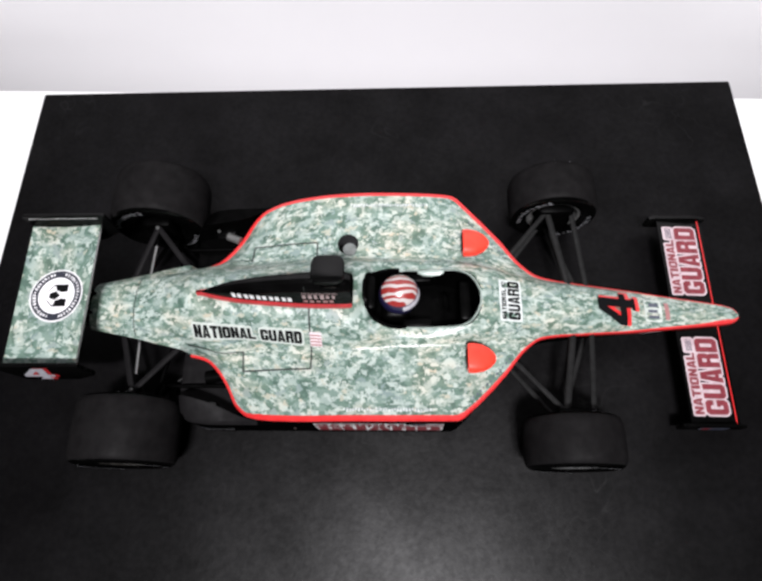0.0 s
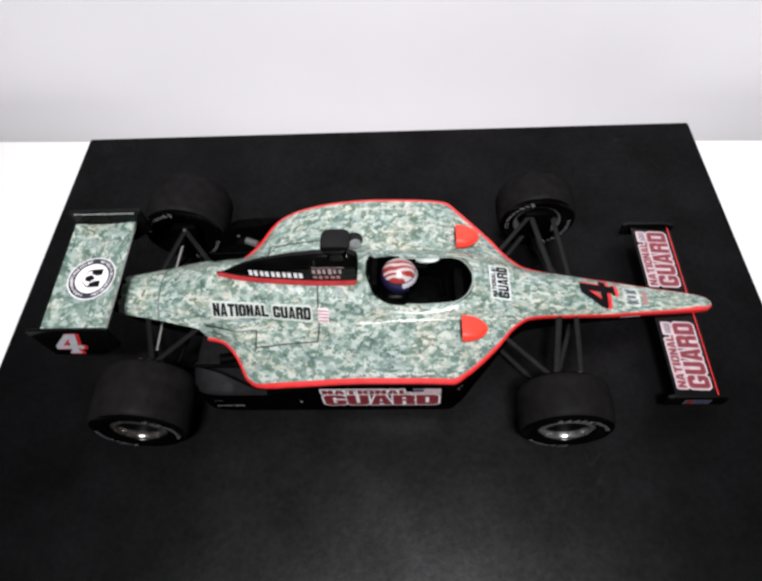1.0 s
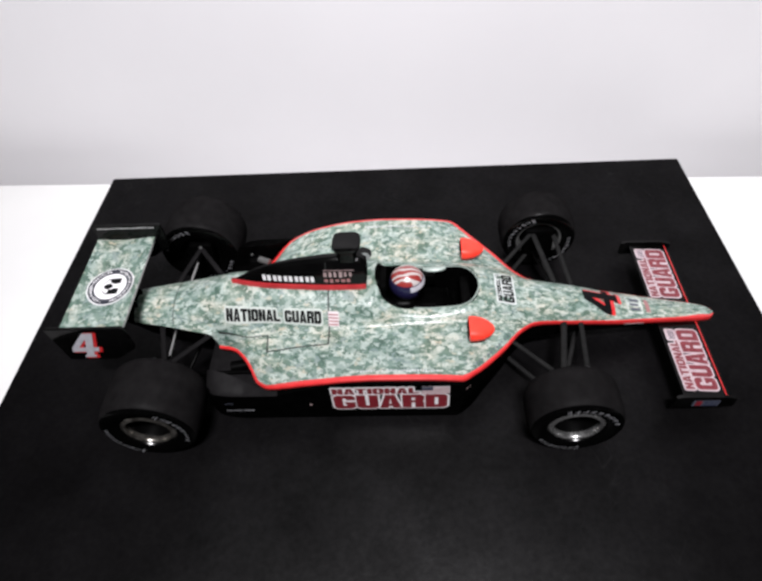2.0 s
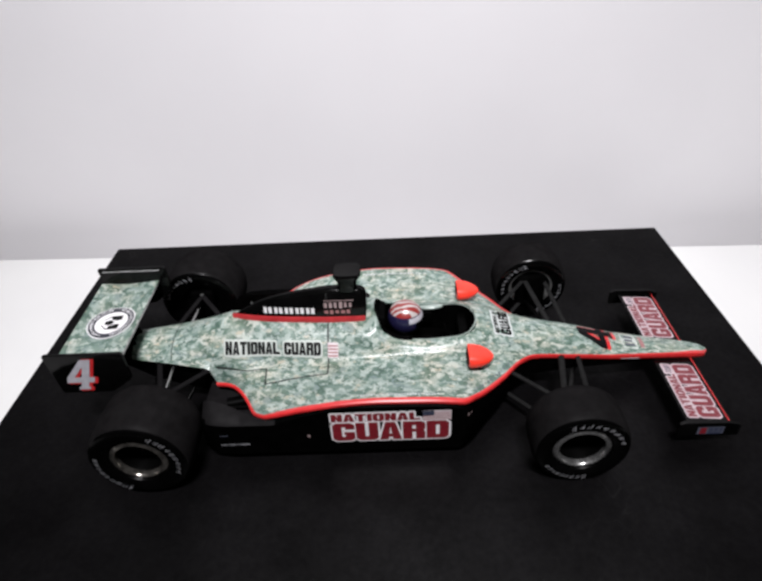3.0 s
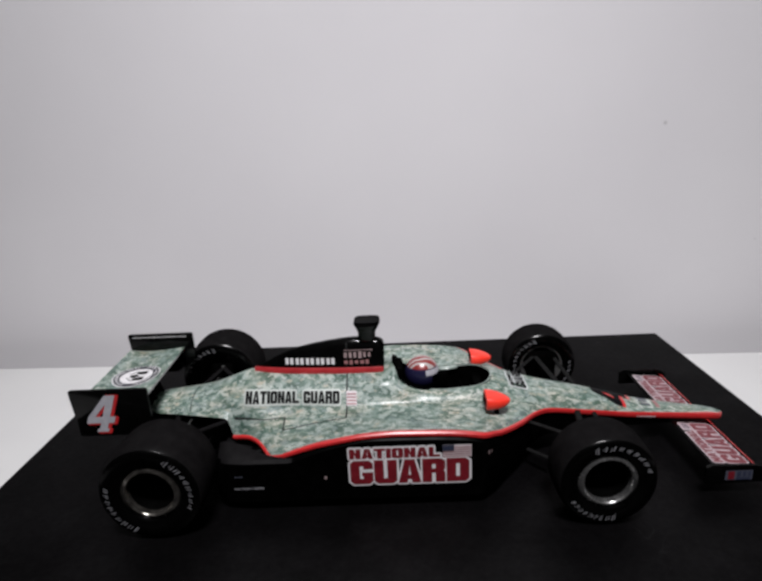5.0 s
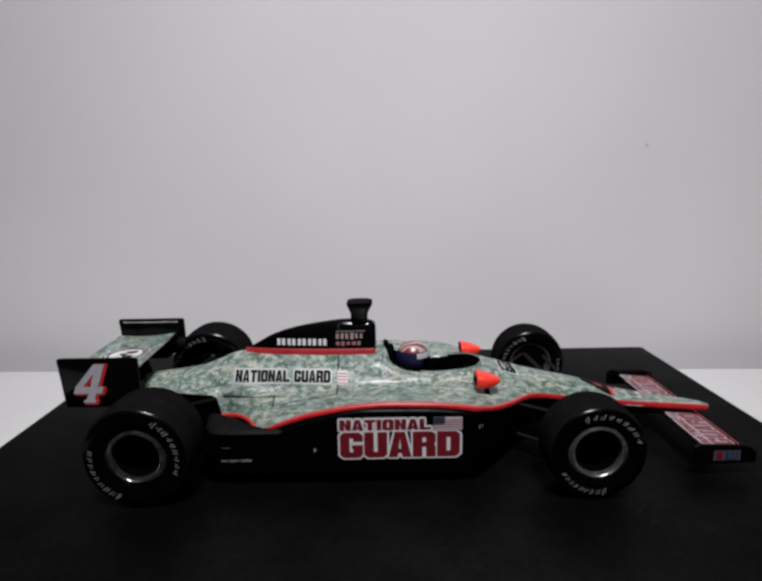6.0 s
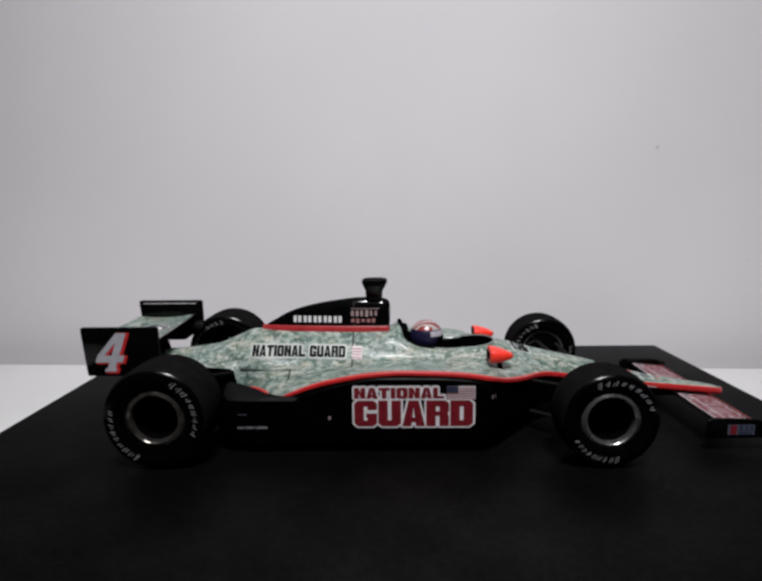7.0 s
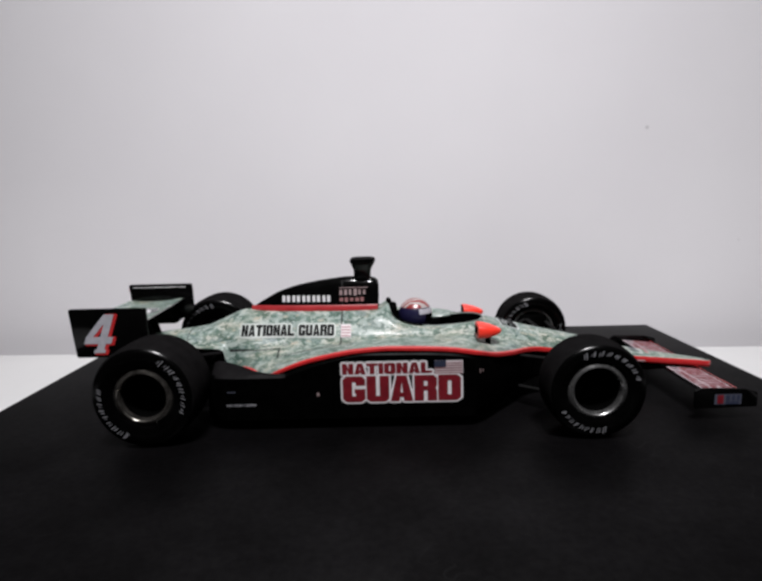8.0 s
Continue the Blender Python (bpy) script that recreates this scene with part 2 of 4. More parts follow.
specks(WALL, 15.0, 0.028, (0.42, 0.41, 0.42))
TABLE = vary(material("white_tabletop", (0.82, 0.82, 0.82), 0.45, spec=0.3), (0.62, 0.62, 0.615), (0.66, 0.66, 0.65), 12, detail=5, bump=0.08, bump_scale=300)
PLAIN = vary(material("room_paint", (0.22, 0.22, 0.22), 0.8), (0.20, 0.20, 0.20), (0.24, 0.24, 0.24), 3)
CEILING = vary(material("ceiling_paint", (0.7, 0.7, 0.7), 0.8), (0.68, 0.68, 0.68), (0.72, 0.72, 0.72), 5)
FLOOR = vary(material("room_floor", (0.30, 0.24, 0.18), 0.5), (0.10, 0.10, 0.10), (0.14, 0.14, 0.14), 6)
GLOW = material("lamp_glass", (0.9, 0.9, 0.88), 0.4)


# ---- mesh helpers ----
def part(name, bm, mat, parent=None, label="", smooth=True):
    """Links a bmesh as one mesh object under a thing or a part."""
    me = bpy.data.meshes.new(name)
    bmesh.ops.recalc_face_normals(bm, faces=bm.faces)
    for f in bm.faces:
        f.smooth = smooth
    bm.to_mesh(me)
    bm.free()
    for m in (mat if isinstance(mat, (list, tuple)) else [mat]):
        me.materials.append(m)
    if smooth:
        me.set_sharp_from_angle(angle=radians(38))
    ob = new(name, me)
    if parent:
        ob.parent = parent
        ob.matrix_parent_inverse = parent.matrix_world.inverted()
    if label:
        tagged(ob, label)
    return ob


def box_bm(lo, hi, bevel=0.0, segments=2):
    bm = bmesh.new()
    bmesh.ops.create_cube(bm, size=1)
    for v in bm.verts:
        v.co = [a + (c + 0.5) * (b - a) for a, b, c in zip(lo, hi, v.co)]
    if bevel:
        bmesh.ops.bevel(bm, geom=bm.edges[:], offset=bevel, segments=segments, affect="EDGES", profile=0.5)
    return bm


def loft_bm(rings, closed=True, caps=True):
    """Skin over rings of points of equal length."""
    bm = bmesh.new()
    rows = [[bm.verts.new(p) for p in ring] for ring in rings]
    n = len(rows[0])
    for a, b in zip(rows, rows[1:]):
        for i in range(n if closed else n - 1):
            j = (i + 1) % n
            bm.faces.new((a[i], a[j], b[j], b[i]))
    if caps and closed:
        bm.faces.new(rows[0])
        bm.faces.new(rows[-1][::-1])
    return bm


def rod_bm(a, b, ry, rz=None, segments=10):
    """A rod with an oval section: ry across, rz high."""
    rz = rz or ry
    a, b = Vector(a), Vector(b)
    along = (b - a).normalized()
    side = along.cross(Vector((0, 0, 1)))
    side = side.normalized() if side.length > 0.05 else Vector((1, 0, 0))
    up = side.cross(along)
    rings = [[p + side * ry * math.cos(k * math.tau / segments) + up * rz * math.sin(k * math.tau / segments) for k in range(segments)] for p in (a, b)]
    return loft_bm(rings)


def lathe_bm(profile, segments=56, closed=False):
    """Turns (along, radius) about the y axis."""
    bm = bmesh.new()
    rows = []
    for k in range(segments):
        c, s = math.cos(k * math.tau / segments), math.sin(k * math.tau / segments)
        rows.append([bm.verts.new((r * c, a, r * s)) for a, r in profile])
    n = len(profile)
    for k in range(segments):
        p, q = rows[k], rows[(k + 1) % segments]
        for i in range(n if closed else n - 1):
            j = (i + 1) % n
            bm.faces.new((p[i], p[j], q[j], q[i]))
    bmesh.ops.remove_doubles(bm, verts=bm.verts, dist=1e-7)
    return bm


def slab_bm(outline, thick, axis="y", at=0.0, bevel=0.0):
    """A plate cut to an outline of (u, v), thick along an axis."""
    def put(u, v, w):
        return (u, w, v) if axis == "y" else (u, v, w)
    bm = loft_bm([[put(u, v, at - thick / 2) for u, v in outline], [put(u, v, at + thick / 2) for u, v in outline]])
    if bevel:
        bmesh.ops.bevel(bm, geom=bm.edges[:], offset=bevel, segments=2, affect="EDGES", profile=0.5)
    return bm


def eased(outline, r, n=3):
    """An outline with its corners rounded."""
    out = []
    for k, p in enumerate(outline):
        p, a, b = Vector(p), Vector(outline[k - 1]), Vector(outline[(k + 1) % len(outline)])
        start, end = p + (a - p).normalized() * r, p + (b - p).normalized() * r
        for i in range(n + 1):
            t = i / n
            q = start * (1 - t) ** 2 + p * 2 * t * (1 - t) + end * t * t
            out.append((q.x, q.y))
    return out


def pchip(xs, ys, x):
    """Smooth interpolation that does not overshoot."""
    xs, ys, x = np.asarray(xs, float), np.asarray(ys, float), np.asarray(x, float)
    h, d = np.diff(xs), np.diff(ys) / np.diff(xs)
    m = np.zeros(len(xs))
    m[0], m[-1] = d[0], d[-1]
    for i in range(1, len(xs) - 1):
        if d[i - 1] * d[i] > 0:
            w1, w2 = 2 * h[i] + h[i - 1], h[i] + 2 * h[i - 1]
            m[i] = (w1 + w2) / (w1 / d[i - 1] + w2 / d[i])
    k = np.clip(np.searchsorted(xs, x) - 1, 0, len(h) - 1)
    t = np.clip((x - xs[k]) / h[k], 0, 1)
    return ((1 + 2 * t) * (1 - t) ** 2 * ys[k] + t * (1 - t) ** 2 * h[k] * m[k]
            + t * t * (3 - 2 * t) * ys[k + 1] + t * t * (t - 1) * h[k] * m[k + 1])


def curve(*pairs):
    xs, ys = zip(*pairs)
    return lambda x: pchip(xs, ys, x)


# ---- decals: flat shapes laid on a surface ----
def quads(boxes):
    bm = bmesh.new()
    for u0, v0, u1, v1 in boxes:
        bm.faces.new([bm.verts.new(p) for p in ((u0, v0, 0), (u1, v0, 0), (u1, v1, 0), (u0, v1, 0))])
    return bm


def rounded(u0, v0, u1, v1, r, n=5):
    bm = bmesh.new()
    ring = []
    for cu, cv, a0 in ((u1 - r, v1 - r, 0), (u0 + r, v1 - r, 90), (u0 + r, v0 + r, 180), (u1 - r, v0 + r, 270)):
        for k in range(n + 1):
            a = radians(a0 + 90 * k / n)
            ring.append(bm.verts.new((cu + r * math.cos(a), cv + r * math.sin(a), 0)))
    bm.faces.new(ring)
    return bm


def ring_flat(r0, r1, segments=48, a0=0.0, a1=360.0):
    bm = bmesh.new()
    full = a1 - a0 >= 359.9
    n = segments if full else segments + 1
    rows = []
    for k in range(n):
        a = radians(a0 + (a1 - a0) * k / segments)
        rows.append([bm.verts.new((r * math.cos(a), r * math.sin(a), 0)) for r in (r0, r1)])
    for k in range(segments):
        p, q = rows[k], rows[(k + 1) % n]
        bm.faces.new((p[0], p[1], q[1], q[0]))
    return bm


def letter_spans(text, u0, u1, gap=0.10):
    """Each letter of a line with the stretch that it fills."""
    wide = [0.42 if ch == "I" else 0.5 if ch == " " else 1.0 for ch in text]
    unit = (u1 - u0) / (sum(wide) + gap * (len(text) - 1))
    spans, at = [], u0
    for ch, w in zip(text, wide):
        spans.append((ch, at, at + w * unit))
        at += (w + gap) * unit
    return spans


def block(text, u0, v0, u1, v1, s=0.36, h=0.23, slant=0.0, gap=0.10):
    """Heavy condensed capitals made of straight strokes, filling a box."""
    c, d = 0.12, 0.17
    left = [(0, c), (d, 0), (s, 0), (s, 1), (d, 1), (0, 1 - c)]
    right = [(1 - a, b) for a, b in left]
    bar = [(0, 0), (s, 0), (s, 1), (0, 1)]
    post = [(1 - a, b) for a, b in bar]
    top = [(s, 1 - h), (1 - s, 1 - h), (1 - s, 1), (s, 1)]
    low = [(a, 1 - b) for a, b in top]
    tip = 0.74
    leg = [(0, 0), (s * 0.95, 0), (0.5, tip), (0.5, 1), (0.28, 1)]

    def inner(z):
        return s * 0.95 + (0.5 - s * 0.95) * z / tip
    glyphs = {
        "N": [bar, post, [(s, 1), (s, 0.52), (1 - s, 0), (1 - s, 0.48)]],
        "A": [leg, [(1 - a, b) for a, b in leg], [(inner(0.16), 0.16), (1 - inner(0.16), 0.16), (1 - inner(0.34), 0.34), (inner(0.34), 0.34)]],
        "T": [[(0, 1 - h), (1, 1 - h), (1, 1), (0, 1)], [(0.5 - s / 2, 0), (0.5 + s / 2, 0), (0.5 + s / 2, 1 - h), (0.5 - s / 2, 1 - h)]],
        "I": [[(0, 0), (1, 0), (1, 1), (0, 1)]],
        "O": [left, right, top, low],
        "L": [bar, [(s, 0), (1, 0), (1, h), (s, h)]],
        "G": [left, top, low, [(1 - s, 0), (1 - d, 0), (1, c), (1, 0.50), (1 - s, 0.50)], [(0.52, 0.34), (1 - s, 0.34), (1 - s, 0.50), (0.52, 0.50)], [(1 - s, 0.64), (1, 0.64), (1, 1 - c), (1 - d, 1), (1 - s, 1)]],
        "U": [[(0, c), (d, 0), (s, 0), (s, 1), (0, 1)], [(1, c), (1 - d, 0), (1 - s, 0), (1 - s, 1), (1, 1)], low],
        "R": [bar, top, [(s, 0.40), (1 - s, 0.40), (1 - s, 0.58), (s, 0.58)], [(1 - s, 0), (1, 0), (1, 0.40), (0.93, 0.49), (1, 0.58), (1, 1 - c), (1 - d, 1), (1 - s, 1)]],
        "D": [bar, right, top, low],
        "4": [[(0.52, 0.09), (0.80, 0.09), (0.80, 1), (0.52, 1)], [(0, 0.24), (0.52, 0.24), (0.52, 0.42), (0, 0.42)], [(0.80, 0.24), (1, 0.24), (1, 0.42), (0.80, 0.42)],
              [(0, 0.42), (0.26, 0.42), (0.52, 0.76), (0.52, 1), (0.42, 1)], [(0.45, 0), (0.87, 0), (0.87, 0.09), (0.45, 0.09)]],
    }
    bm = bmesh.new()
    for ch, start, end in letter_spans(text, u0, u1, gap):
        for poly in glyphs.get(ch, []):
            pts = [(start + a * (end - start) + slant * (v1 - v0) * b, v0 + (v1 - v0) * b, 0) for a, b in poly]
            bm.faces.new([bm.verts.new(p) for p in pts])
    return bm


def halo(bm, grow, cell=0.00015):
    """A flat ground that follows the outline of flat letters, wider by grow all round."""
    faces = [np.array([(v.co.x, v.co.y) for v in f.verts]) for f in bm.faces]
    points = np.concatenate(faces)
    u0, v0 = points.min(axis=0) - grow - 2 * cell
    nu, nv = (np.ceil((points.max(axis=0) + grow + 2 * cell - (u0, v0)) / cell)).astype(int)
    us, vs = np.meshgrid(u0 + (np.arange(nu) + 0.5) * cell, v0 + (np.arange(nv) + 0.5) * cell)
    mask = np.zeros((nv, nu), bool)
    for ring in faces:
        odd = np.zeros((nv, nu), bool)
        for (a, b), (c, d) in zip(ring, np.roll(ring, -1, axis=0)):
            if b != d:
                odd ^= ((b > vs) != (d > vs)) & (us < (c - a) * (vs - b) / (d - b) + a)
        mask |= odd
    reach = int(round(grow / cell))
    wide = mask.copy()
    for dv in range(-reach, reach + 1):
        du = int(math.sqrt(max(0.0, (reach + 0.3) ** 2 - dv * dv)))
        rows = np.zeros_like(mask)
        rows[max(0, dv):nv + min(0, dv)] = mask[max(0, -dv):nv - max(0, dv)]
        for k in range(-du, du + 1):
            wide |= np.roll(rows, k, axis=1)
    out = []
    for r in range(nv):
        edges = np.flatnonzero(np.diff(np.concatenate([[0], wide[r].astype(int), [0]])))
        out += [(u0 + a * cell, v0 + r * cell, u0 + b * cell, v0 + (r + 1) * cell) for a, b in zip(edges[::2], edges[1::2])]
    return quads(out)


def strokes(u0, v0, u1, v1, count, fill=0.5, seed=1, waver=0.0):
    """A row of plain upright bars in place of writing."""
    rnd = random.Random(seed)
    step = (u1 - u0) / count
    out = []
    for k in range(count):
        w = step * fill * rnd.uniform(0.8, 1.2)
        out.append((u0 + k * step, v0 + rnd.uniform(0, waver), u0 + k * step + w, v1 - rnd.uniform(0, waver)))
    return quads(out)


def laid(bm, place, fine=0.0):
    """Lays flat (u, v) on a surface by place(u, v)."""
    if fine:
        for _ in range(5):
            long = [e for e in bm.edges if e.calc_length() > fine]
            if not long:
                break
            bmesh.ops.subdivide_edges(bm, edges=long, cuts=1)
        bmesh.ops.triangulate(bm, faces=bm.faces)
    for v in bm.verts:
        u, w, lift = v.co
        p = place(u, w)
        if lift > 1e-6:
            n = (place(u + 2e-5, w) - p).cross(place(u, w + 2e-5) - p)
            p = p + n.normalized() * lift
        v.co = p
    return bm


# ---- the setting ----
WALL_TURN = pose(0, 0.141, 0, 0, 0, -2.3)
TABLE_Z, FLOOR_Z, CEIL_Z, BOARD_Z = -0.018, -0.768, 1.66, -0.0006
WALL_GAP = 0.035


def setting(name, lo, hi, mat, label, category):
    ob = part(name, box_bm(lo, hi), mat, smooth=False)
    ob.matrix_world = WALL_TURN
    return tagged(ob, label, category, kind="structure")


setting("wall_north", (-1.7, WALL_GAP, FLOOR_Z), (1.7, WALL_GAP + 0.1, CEIL_Z), WALL, "plain off-white painted wall behind the table", "wall")
setting("wall_south", (-1.7, -2.9, FLOOR_Z), (1.7, -2.8, CEIL_Z), PLAIN, "plain grey wall closing the room", "wall")
setting("wall_east", (1.6, -2.8, FLOOR_Z), (1.7, WALL_GAP, CEIL_Z), PLAIN, "plain grey wall closing the room", "wall")
setting("wall_west", (-1.7, -2.8, FLOOR_Z), (-1.6, WALL_GAP, CEIL_Z), PLAIN, "plain grey wall closing the room", "wall")
setting("floor", (-1.7, -2.9, FLOOR_Z - 0.1), (1.7, WALL_GAP + 0.1, FLOOR_Z), FLOOR, "grey room floor under the table", "floor")
setting("ceiling", (-1.7, -2.9, CEIL_Z), (1.7, WALL_GAP + 0.1, CEIL_Z + 0.1), CEILING, "plain white ceiling", "ceiling")

lamp_thing = tagged(new("ceiling_lamp"), "white tilted panel lamp on a ceiling bracket", "lamp")
lamp_thing.location = (LAMP_AT[0], LAMP_AT[1], CEIL_Z)
bpy.context.view_layer.update()
housing = box_bm((-0.25, -0.085, 0.004), (0.25, 0.085, 0.03), 0.004)
bmesh.ops.transform(housing, matrix=LAMP_TURN, verts=housing.verts)
part("lamp_housing", housing, GLOW, lamp_thing)
part("lamp_bracket", rod_bm(LAMP_TURN @ Vector((0, 0, 0.028)), (LAMP_AT[0], LAMP_AT[1], CEIL_Z), 0.012), GLOW, lamp_thing)

table = tagged(new("table"), "white tabletop standing close to the wall", "table")
table.matrix_world = WALL_TURN @ pose(0, 0, FLOOR_Z)
bpy.context.view_layer.update()


def table_part(name, lo, hi, bevel):
    bm = box_bm(lo, hi, bevel)
    bmesh.ops.transform(bm, matrix=WALL_TURN, verts=bm.verts)
    part(name, bm, TABLE, table)


table_part("tabletop", (-0.40, -0.36, TABLE_Z - 0.03), (0.40, -0.001, TABLE_Z), 0.002)
for lx in (-0.39, 0.34):
    for ly in (-0.35, -0.06):
        table_part("leg", (lx, ly, FLOOR_Z), (lx + 0.05, ly + 0.05, TABLE_Z - 0.03), 0.003)

board = loft_bm([[(-0.170, 0.1300, z), (0.1865, 0.1285, z), (0.1925, -0.158, z), (-0.171, -0.158, z)] for z in (TABLE_Z, BOARD_Z)])
bmesh.ops.bevel(board, geom=board.edges[:], offset=0.0012, segments=3, affect="EDGES", profile=0.5)
board = part("display_board", board, BOARD)
tagged(board, "thick matt black display board lying on the white table", "board")

# ---- the model car: outline curves along its length ----
EDGE_Y = curve((-0.103, 0.0098), (-0.085, 0.0135), (-0.068, 0.0175), (-0.064, 0.0182), (-0.057, 0.0203), (-0.052, 0.0245), (-0.048, 0.030),
               (-0.043, 0.0385), (-0.037, 0.0430), (-0.027, 0.0448), (-0.010, 0.0455), (0.010, 0.0455), (0.030, 0.0453),
               (0.041, 0.0450), (0.047, 0.0407), (0.052, 0.0360), (0.060, 0.0275), (0.069, 0.0170), (0.076, 0.0125),
               (0.093, 0.0103), (0.113, 0.0084), (0.126, 0.0068), (0.136, 0.0056), (0.145, 0.0046), (0.152, 0.0037), (0.1562, 0.0028), (0.1581, 0.0016), (0.1588, 0.0006))
EDGE_Z = curve((-0.103, 0.0260), (-0.085, 0.0262), (-0.0672, 0.0262), (-0.0662, 0.0255), (-0.0640, 0.0180), (-0.058, 0.0187), (-0.0515, 0.0190), (-0.046, 0.0186), (-0.041, 0.0212), (-0.037, 0.0234), (-0.026, 0.0278), (-0.016, 0.0302),
               (-0.005, 0.0320), (0.008, 0.0328), (0.020, 0.0325), (0.030, 0.0320), (0.041, 0.0305), (0.052, 0.0270),
               (0.066, 0.0242), (0.079, 0.0220), (0.093, 0.0198), (0.113, 0.0168), (0.137, 0.0138), (0.152, 0.0120), (0.1588, 0.0108))
TOP_Z = curve((-0.103, 0.0303), (-0.090, 0.0318), (-0.078, 0.0335), (-0.068, 0.0375), (-0.058, 0.0410), (-0.052, 0.0405), (-0.040, 0.0402), (0.0, 0.0404),
              (0.005, 0.0415), (0.0075, 0.0440), (0.020, 0.0360), (0.0515, 0.0352), (0.060, 0.0322), (0.076, 0.0290), (0.098, 0.0242), (0.119, 0.0183), (0.140, 0.0146), (0.152, 0.0125), (0.1588, 0.0112))
RIM_Y = curve((-0.103, 0.004), (-0.060, 0.004), (-0.020, 0.0055), (0.004, 0.006), (0.0075, 0.0062), (0.009, 0.0085), (0.012, 0.0105), (0.018, 0.0117),
              (0.042, 0.0117), (0.047, 0.0105), (0.050, 0.0075), (0.0515, 0.0045), (0.056, 0.004), (0.080, 0.0045), (0.120, 0.003), (0.140, 0.0017), (0.152, 0.0008), (0.1588, 0.0002))
RIM_Z = curve((-0.103, 0.0299), (-0.085, 0.0320), (-0.078, 0.0331), (-0.068, 0.0367), (-0.056, 0.0402), (-0.045, 0.0400), (0.002, 0.0403), (0.005, 0.0412), (0.0075, 0.0430),
              (0.010, 0.0375), (0.014, 0.0352), (0.019, 0.0340), (0.028, 0.0332), (0.038, 0.0338), (0.047, 0.0345), (0.0515, 0.0348),
              (0.056, 0.0335), (0.076, 0.0286), (0.098, 0.0237), (0.119, 0.0180), (0.140, 0.0144), (0.152, 0.0124), (0.1588, 0.01115))
HUMP_Y = curve((-0.103, 0.0075), (-0.085, 0.0092), (-0.056, 0.010), (-0.027, 0.012), (0.004, 0.0128), (0.012, 0.0145), (0.030, 0.0150),
               (0.050, 0.0135), (0.065, 0.010), (0.076, 0.0082), (0.098, 0.0068), (0.120, 0.0050), (0.140, 0.0031), (0.152, 0.0015), (0.1588, 0.0004))
HUMP_Z = curve((-0.103, 0.0287), (-0.085, 0.0302), (-0.068, 0.0335), (-0.056, 0.0358), (-0.027, 0.0360), (-0.012, 0.0365), (0.004, 0.0385),
               (0.010, 0.0360), (0.019, 0.0332), (0.030, 0.0325), (0.045, 0.0330), (0.056, 0.0318), (0.065, 0.0298), (0.076, 0.0270),
               (0.098, 0.0225), (0.120, 0.0170), (0.140, 0.0140), (0.152, 0.0122), (0.1588, 0.0111))
BASE_Y = curve((-0.103, 0.009), (-0.085, 0.0118), (-0.068, 0.0140), (-0.056, 0.0160), (-0.043, 0.0180), (-0.012, 0.0205), (0.006, 0.0194), (0.020, 0.0186), (0.034, 0.0184),
               (0.046, 0.0174), (0.060, 0.0146), (0.068, 0.0128), (0.076, 0.0103), (0.098, 0.0085), (0.120, 0.0063), (0.140, 0.0039), (0.152, 0.0020), (0.1588, 0.0006))
BASE_Z = curve((-0.103, 0.0272), (-0.085, 0.0280), (-0.056, 0.0288), (-0.049, 0.0280), (-0.043, 0.0270), (-0.037, 0.0266), (-0.027, 0.0275),
               (-0.012, 0.0290), (0.004, 0.0300), (0.020, 0.0303), (0.035, 0.0303), (0.045, 0.0298), (0.056, 0.0285), (0.066, 0.0268),
               (0.076, 0.0250), (0.098, 0.0212), (0.120, 0.0164), (0.140, 0.0138), (0.152, 0.0121), (0.1588, 0.01095))
COCKPIT = (0.0075, 0.0515)


def section(x):
    y3, z3, y5, z5 = float(BASE_Y(x)), float(BASE_Z(x)), float(EDGE_Y(x)), float(EDGE_Z(x))
    sag = 0.0005 * max(0.0, min(1.0, (y5 - 0.02) / 0.02))
    return ([0.0, float(RIM_Y(x)), float(HUMP_Y(x)), y3, (y3 + y5) / 2, y5],
            [float(TOP_Z(x)), float(RIM_Z(x)), float(HUMP_Z(x)), z3, (z3 + z5) / 2 - sag, z5])


def droop(y):
    """The shell sits a little lower on its far side."""
    return 0.048 * max(0.0, y - 0.012)


def spread(y):
    """The shell reaches a little further out on its far side."""
    return y + 0.03 * max(0.0, y - 0.012)


def body_z(x, y):
    ys, zs = section(x)
    if y > 0.012:
        y = (y + 0.00036) / 1.03
    return float(pchip(ys, zs, min(abs(y), ys[-1]))) - droop(y)


def on_top(lift=0.00012):
    return lambda u, v: Vector((u, v, body_z(u, v) + lift))


def on_flank(side, lift=0.00018):
    """Places (x, z) on the sloping flank of the hump."""
    def place(x, z):
        ys, zs = section(x)
        fine = np.linspace(ys[1], ys[3], 40)
        y = float(np.interp(-z, -pchip(ys, zs, fine), fine))
        return Vector((x, side * (y + lift), z + lift))
    return place


race_car = tagged(new("model_race_car"), "open-wheel racing car model in green digital camouflage on black board", "model car")

